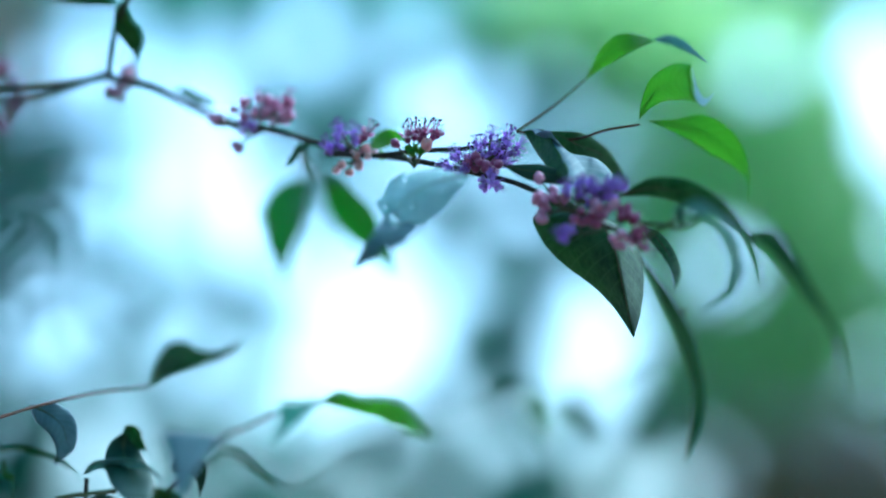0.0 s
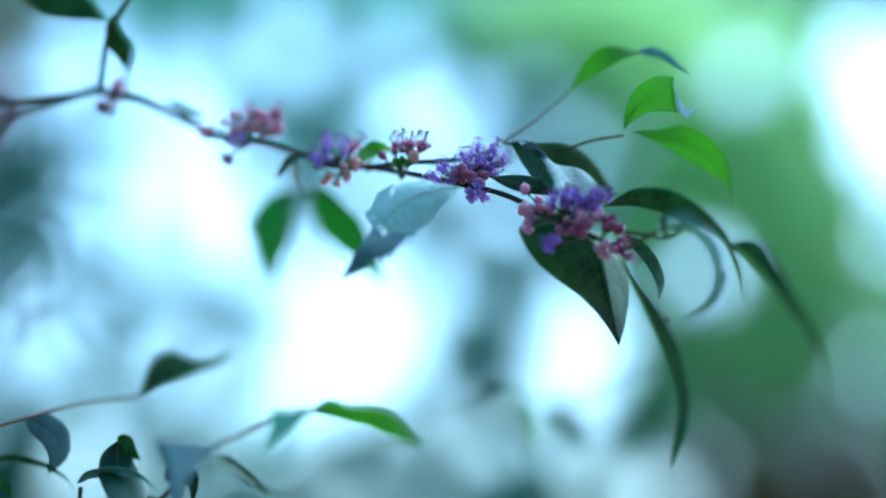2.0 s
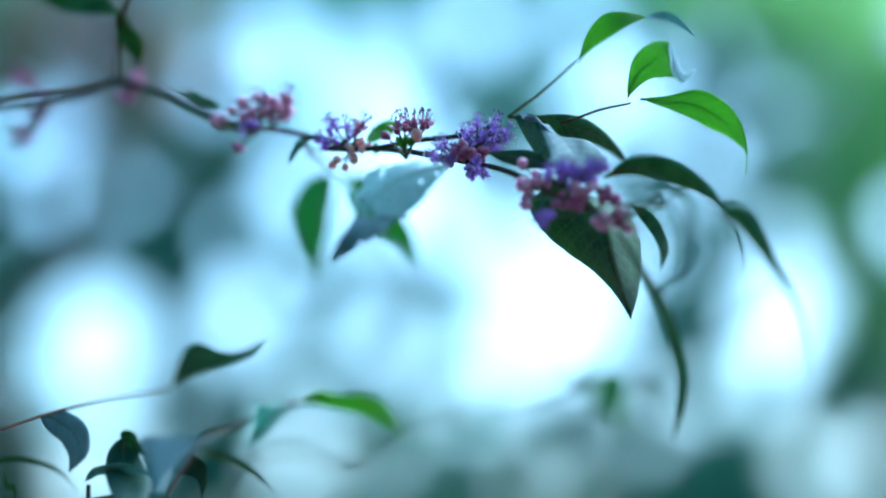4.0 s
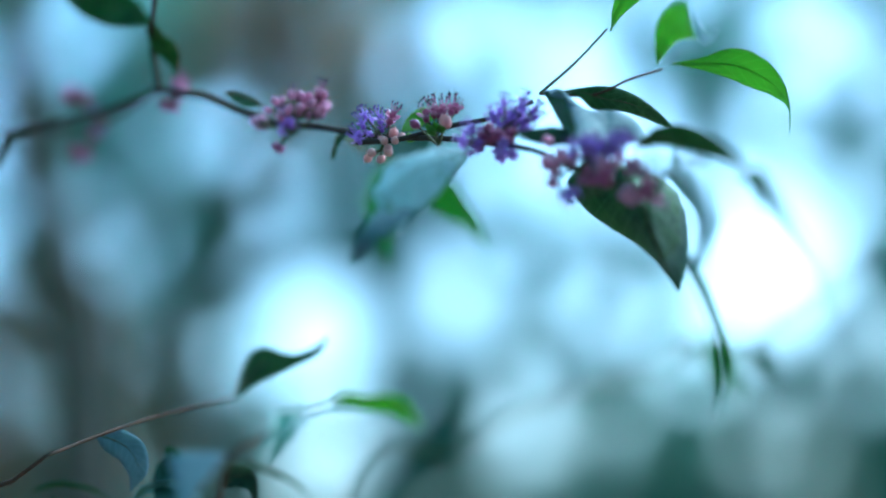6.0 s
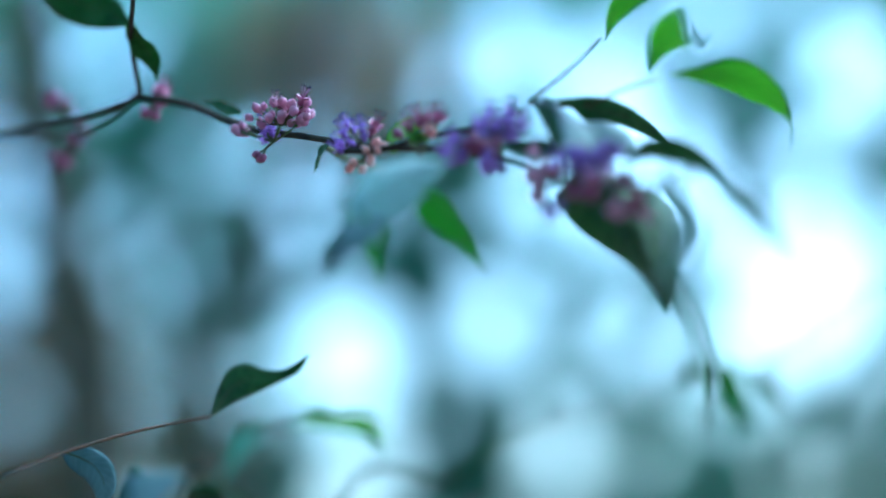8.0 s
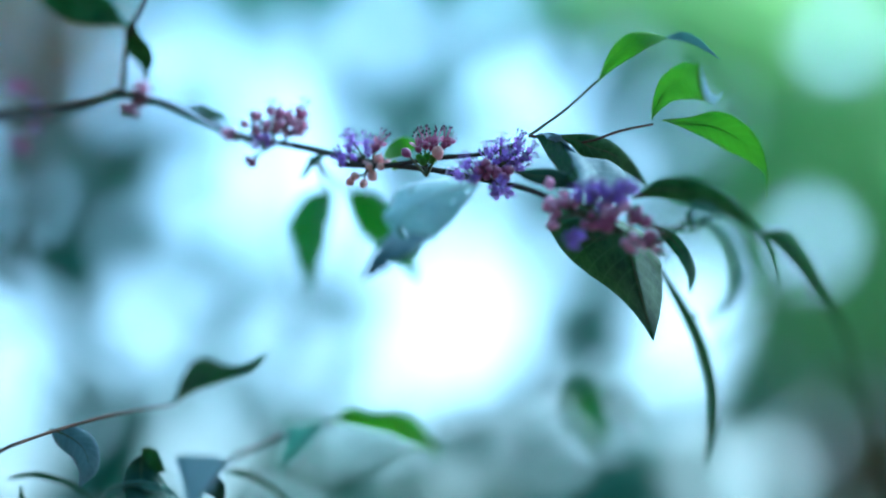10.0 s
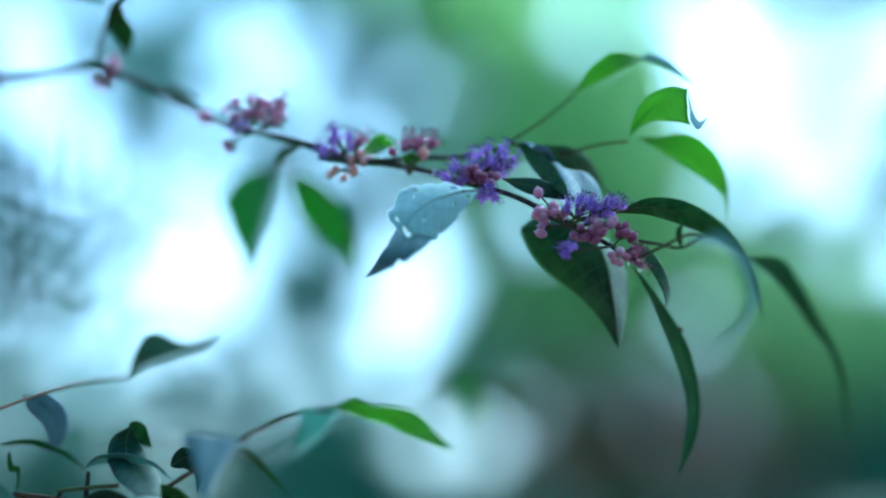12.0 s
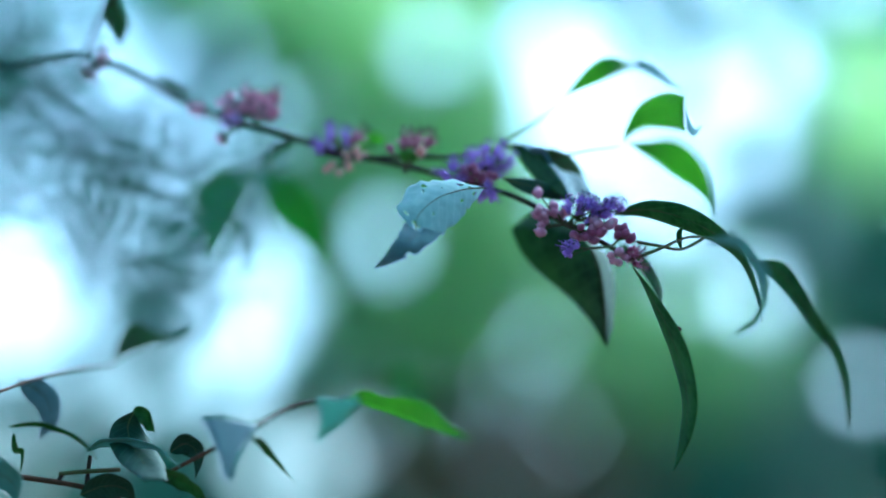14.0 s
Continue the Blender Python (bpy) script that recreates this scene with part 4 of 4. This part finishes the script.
# ---- the leafy twig below ----
low = thing("leafy_twig", (-0.0871, -0.0119, 1.4058), "low twig with dark leaves and one bright green leaf", "twig", "leafy twigs")
part("stem", tube("stem", [(-0.1177, -0.0136, 1.4037), (-0.1020, -0.0134, 1.4037), (-0.0880, -0.0118, 1.4030), (-0.0758, -0.0103, 1.4003), (-0.0606, -0.0152, 1.3969)], 0.0008, 0.0007, RUSSET), low)
part("twig", tube("twig", [(-0.0870, -0.0117, 1.4030), (-0.0871, -0.0120, 1.4077), (-0.0871, -0.0122, 1.4115)], 0.0007, 0.0006, BARK), low)
part("twig", tube("twig", [(-0.0945, -0.0127, 1.4057), (-0.0899, -0.0131, 1.4067), (-0.0786, -0.0137, 1.4085)], 0.0006, 0.0006, STALK), low)
part("twig", tube("twig", [(-0.0936, -0.0126, 1.4058), (-0.0945, -0.0126, 1.4038)], 0.0006, 0.0006, BARK), low)
part("twig", tube("twig", [(-0.0655, -0.0124, 1.4096), *[(-0.0442, -0.0584, 1.4187), (-0.0403, -0.0496, 1.4227), (-0.0354, -0.0452, 1.4263), (-0.0293, -0.0471, 1.4284), (-0.0221, -0.0533, 1.4290)]], 0.0006, 0.0005, RUSSET), low)
blade(low, [(-0.0219, -0.0550, 1.4288), (-0.0177, -0.0511, 1.4321), (-0.0124, -0.0502, 1.4310), (-0.0069, -0.0528, 1.4311), (-0.0012, -0.0581, 1.4290), (0.0038, -0.0664, 1.4242), (0.0090, -0.0785, 1.4191)], [(-0.0219, -0.0550, 1.4288), (-0.0172, -0.0458, 1.4289), (-0.0116, -0.0433, 1.4280), (-0.0053, -0.0479, 1.4257), (0.0016, -0.0598, 1.4226), (0.0090, -0.0785, 1.4191)], LIME, "bright green leaf drooping to its tip", crease=0.03)
blade(low, [(-0.0296, -0.0694, 1.4263), (-0.0280, -0.0752, 1.4221), (-0.0281, -0.0791, 1.4183), (-0.0288, -0.0810, 1.4148)], [(-0.0187, -0.0780, 1.4260), (-0.0214, -0.0810, 1.4216), (-0.0248, -0.0820, 1.4180), (-0.0288, -0.0810, 1.4148)], MINT, "pale translucent leaf half", join='tip', rib=False)
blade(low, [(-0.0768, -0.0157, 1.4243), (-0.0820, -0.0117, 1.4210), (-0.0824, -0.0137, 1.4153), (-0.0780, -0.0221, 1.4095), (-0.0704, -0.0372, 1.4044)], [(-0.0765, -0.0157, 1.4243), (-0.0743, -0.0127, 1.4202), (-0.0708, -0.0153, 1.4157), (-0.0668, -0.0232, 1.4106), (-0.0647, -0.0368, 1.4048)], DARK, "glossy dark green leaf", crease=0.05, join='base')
leaf(low, [(-0.0769, -0.0195, 1.4242), (-0.0740, -0.0200, 1.4232), (-0.0721, -0.0196, 1.4203), (-0.0702, -0.0184, 1.4186)], 0.0021, 20, 20, GREEN, "folded dark leaf edge", rib=False)
blade(low, [(-0.0567, -0.0679, 1.4186), (-0.0536, -0.0719, 1.4136), (-0.0512, -0.0760, 1.4083), (-0.0494, -0.0801, 1.4030)], [(-0.0434, -0.0632, 1.4185), (-0.0451, -0.0688, 1.4134), (-0.0470, -0.0745, 1.4086), (-0.0474, -0.0799, 1.4032)], HAZE, "pale grey-green leaf hanging down", join='', crease=0.05, rib=False)
leaf(low, [(-0.0446, -0.0634, 1.4157), (-0.0422, -0.0481, 1.4166), (-0.0394, -0.0382, 1.4150), (-0.0361, -0.0338, 1.4120), (-0.0323, -0.0352, 1.4080)], 0.0013, 50, 30, GREEN, "narrow arching green leaf", rib=False)
leaf(low, [(-0.1069, -0.0338, 1.4146), (-0.1008, -0.0328, 1.4164), (-0.0941, -0.0327, 1.4156), (-0.0878, -0.0332, 1.4129), (-0.0827, -0.0348, 1.4080)], 0.0011, 50, 30, GREEN, "narrow arching green leaf", rib=False)
leaf(low, [(-0.0881, -0.0124, 1.4124), (-0.0844, -0.0138, 1.4152), (-0.0768, -0.0164, 1.4159), (-0.0692, -0.0223, 1.4144), (-0.0614, -0.0287, 1.4088)], 0.0017, 45, 25, PALE, "narrow pale leaf arching over")
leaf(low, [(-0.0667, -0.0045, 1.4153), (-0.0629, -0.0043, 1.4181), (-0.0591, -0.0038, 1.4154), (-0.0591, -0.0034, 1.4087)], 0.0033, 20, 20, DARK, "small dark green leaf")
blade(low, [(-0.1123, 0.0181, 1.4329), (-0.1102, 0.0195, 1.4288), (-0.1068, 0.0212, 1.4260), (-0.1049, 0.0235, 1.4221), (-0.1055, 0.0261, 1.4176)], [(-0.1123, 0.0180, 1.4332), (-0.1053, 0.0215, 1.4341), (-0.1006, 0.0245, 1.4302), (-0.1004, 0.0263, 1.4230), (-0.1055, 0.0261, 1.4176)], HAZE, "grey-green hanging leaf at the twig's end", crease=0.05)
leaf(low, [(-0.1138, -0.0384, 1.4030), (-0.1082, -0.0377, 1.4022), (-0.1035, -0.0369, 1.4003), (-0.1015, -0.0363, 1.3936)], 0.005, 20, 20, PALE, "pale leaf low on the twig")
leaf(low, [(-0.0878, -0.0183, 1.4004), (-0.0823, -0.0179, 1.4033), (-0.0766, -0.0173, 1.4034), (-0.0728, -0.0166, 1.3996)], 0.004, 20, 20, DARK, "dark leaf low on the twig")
leaf(low, [(-0.0690, -0.0252, 1.4083), (-0.0634, -0.0245, 1.4074), (-0.0577, -0.0238, 1.4046), (-0.0529, -0.0230, 1.3999)], 0.0028, 40, 25, GREEN, "green leaf low on the twig")
leaf(low, [(-0.1067, -0.0213, 1.4143), (-0.1057, -0.0210, 1.4105), (-0.1038, -0.0207, 1.4096), (-0.1038, -0.0204, 1.4039)], 0.0012, 40, 25, GREEN, "small curled leaf", rib=False)

part("stem", tube("stem", [(-0.26, 0.0, 0.0), (-0.25, -0.02, 0.9), (-0.2, -0.02, 1.25), (-0.1177, -0.0136, 1.4037)], 0.003, 0.0008, RUSSET), low)

back = thing("leafy_twig", (-0.1314, 0.0565, 1.4336), "thin twig with one dark pointed leaf", "twig", "leafy twigs")
part("stem", tube("stem", [(-0.1148, -0.0075, 1.4257), (-0.1077, 0.0159, 1.4332), (-0.0998, 0.0414, 1.4402), (-0.0909, 0.0690, 1.4462)], 0.0005, 0.0004, RUSSET), back)
blade(back, [(-0.0912, 0.0702, 1.4464), (-0.0911, 0.0750, 1.4533), (-0.0895, 0.0787, 1.4594), (-0.0857, 0.0820, 1.4621), (-0.0811, 0.0849, 1.4605), (-0.0765, 0.0866, 1.4602), (-0.0718, 0.0867, 1.4619), (-0.0671, 0.0855, 1.4646)], [(-0.0912, 0.0703, 1.4460), (-0.0874, 0.0772, 1.4506), (-0.0824, 0.0822, 1.4538), (-0.0770, 0.0855, 1.4567), (-0.0712, 0.0869, 1.4595), (-0.0671, 0.0855, 1.4644)], GREEN, "dark green leaf with a wavy edge and a long tip", crease=0.04)

part("stem", tube("stem", [(-0.33, 0.14, 0.0), (-0.32, 0.13, 0.9), (-0.22, 0.05, 1.36), (-0.1148, -0.0075, 1.4257)], 0.003, 0.0005, RUSSET), back)

behind = thing("leafy_twig", (-0.2, 0.42, 0.0), "thin grey-green knotty twig with drooping leaves", "twig", "leafy twigs")
part("stem", tube("stem", [(-0.2, 0.42, 0.0), (-0.19, 0.4, 0.8), (-0.13, 0.26, 1.38), (-0.0690, 0.2401, 1.4411), (-0.0430, 0.2657, 1.4603), (-0.0203, 0.3147, 1.4728), (0.0007, 0.3441, 1.4862), (0.0180, 0.3313, 1.4838), (0.0674, 0.3000, 1.5083), (0.1010, 0.3200, 1.5374)], 0.0009, 0.0005, STALK, 96, knots=0.3), behind)
part("knot", mesh_of("knot", *ball(0.0013, 0.8, centre=(-0.0430, 0.2657, 1.4603)), STALK), behind)
part("twig", tube("twig", [(-0.0430, 0.2657, 1.4603), (-0.0400, 0.2620, 1.4650), (-0.0380, 0.2600, 1.4690)], 0.0005, 0.0003, STALK), behind)
leaf(behind, [(0.0007, 0.3441, 1.4862), (0.0060, 0.3400, 1.4820), (0.0110, 0.3350, 1.4730), (0.0130, 0.3320, 1.4600)], 0.0080, 30, 15, MIDGREEN, "drooping mid-green leaf", wavy=0.04)
leaf(behind, [(-0.0010, 0.3440, 1.4865), (-0.0060, 0.3400, 1.4850), (-0.0110, 0.3350, 1.4800)], 0.0045, 20, 15, GREEN, "small green leaf at the twig's fork", rib=False, wavy=0.04)
leaf(behind, [(0.0180, 0.3313, 1.4838), (0.0240, 0.3290, 1.4780), (0.0300, 0.3270, 1.4670)], 0.0045, 30, 15, GREEN, "small drooping green leaf", rib=False, wavy=0.04)


def feathery(root, line, count, length, seed):
    """A hanging sprig of very narrow leaflets, close to the viewer."""
    ob = thing("feathery_sprig", root[0], "hanging sprig of very narrow grey-green leaflets", "sprig")
    rng = random.Random(seed)
    part("stem", tube("stem", [*root, line[0]], 0.002, 0.0007, BARK), ob)
    part("stem", tube("stem", line, 0.0007, 0.0004, BARK), ob)
    way = glide(line, count)
    for i in range(count):
        a = way[i]
        along = (way[i + 1] - way[i]).normalized()
        swing = rng.uniform(0, 6.3)
        out = Vector((math.cos(swing), rng.uniform(-0.5, 0.5), 0.8 * math.sin(swing))).normalized() * length * rng.uniform(0.7, 1.5)
        bow = Vector((-out.z, 0, out.x)) * rng.choice((-0.35, 0.35))
        leaf(ob, [a, a + out * 0.35 + bow * 0.7 + along * 0.003, a + out * 0.75 + bow, a + out + bow * 0.4 + Vector((0, 0, -0.3 * length))], rng.uniform(0.0004, 0.0007), rng.uniform(-40, 40), 20, rng.choice((PALE, THIN, GREEN)), name="leaflet", rib=False)


feathery([(-0.42, -0.2, 0.0), (-0.40, -0.2, 0.9), (-0.3, -0.22, 1.42), (-0.2, -0.24, 1.5)], [(-0.1014, -0.2392, 1.4575), (-0.0862, -0.2391, 1.4547), (-0.0729, -0.2386, 1.4453), (-0.0578, -0.2382, 1.4415), (-0.0438, -0.2379, 1.4368)], 56, 0.016, 41)
feathery([(-0.46, -0.22, 0.0), (-0.43, -0.22, 0.9), (-0.3, -0.23, 1.46), (-0.2, -0.24, 1.52)], [(-0.1080, -0.2420, 1.4760), (-0.0932, -0.2410, 1.4673), (-0.0824, -0.2400, 1.4600), (-0.0735, -0.2390, 1.4500), (-0.0680, -0.2380, 1.4390)], 28, 0.014, 43)
feathery([(-0.44, -0.2, 0.0), (-0.42, -0.2, 0.9), (-0.3, -0.22, 1.38), (-0.2, -0.24, 1.44)], [(-0.1019, -0.2181, 1.4342), (-0.0868, -0.2184, 1.4380), (-0.0754, -0.2180, 1.4315), (-0.0641, -0.2177, 1.4277), (-0.0444, -0.2174, 1.4269)], 50, 0.015, 42)


def motions():
    """The branch hangs still; only the camera travels."""


motions()
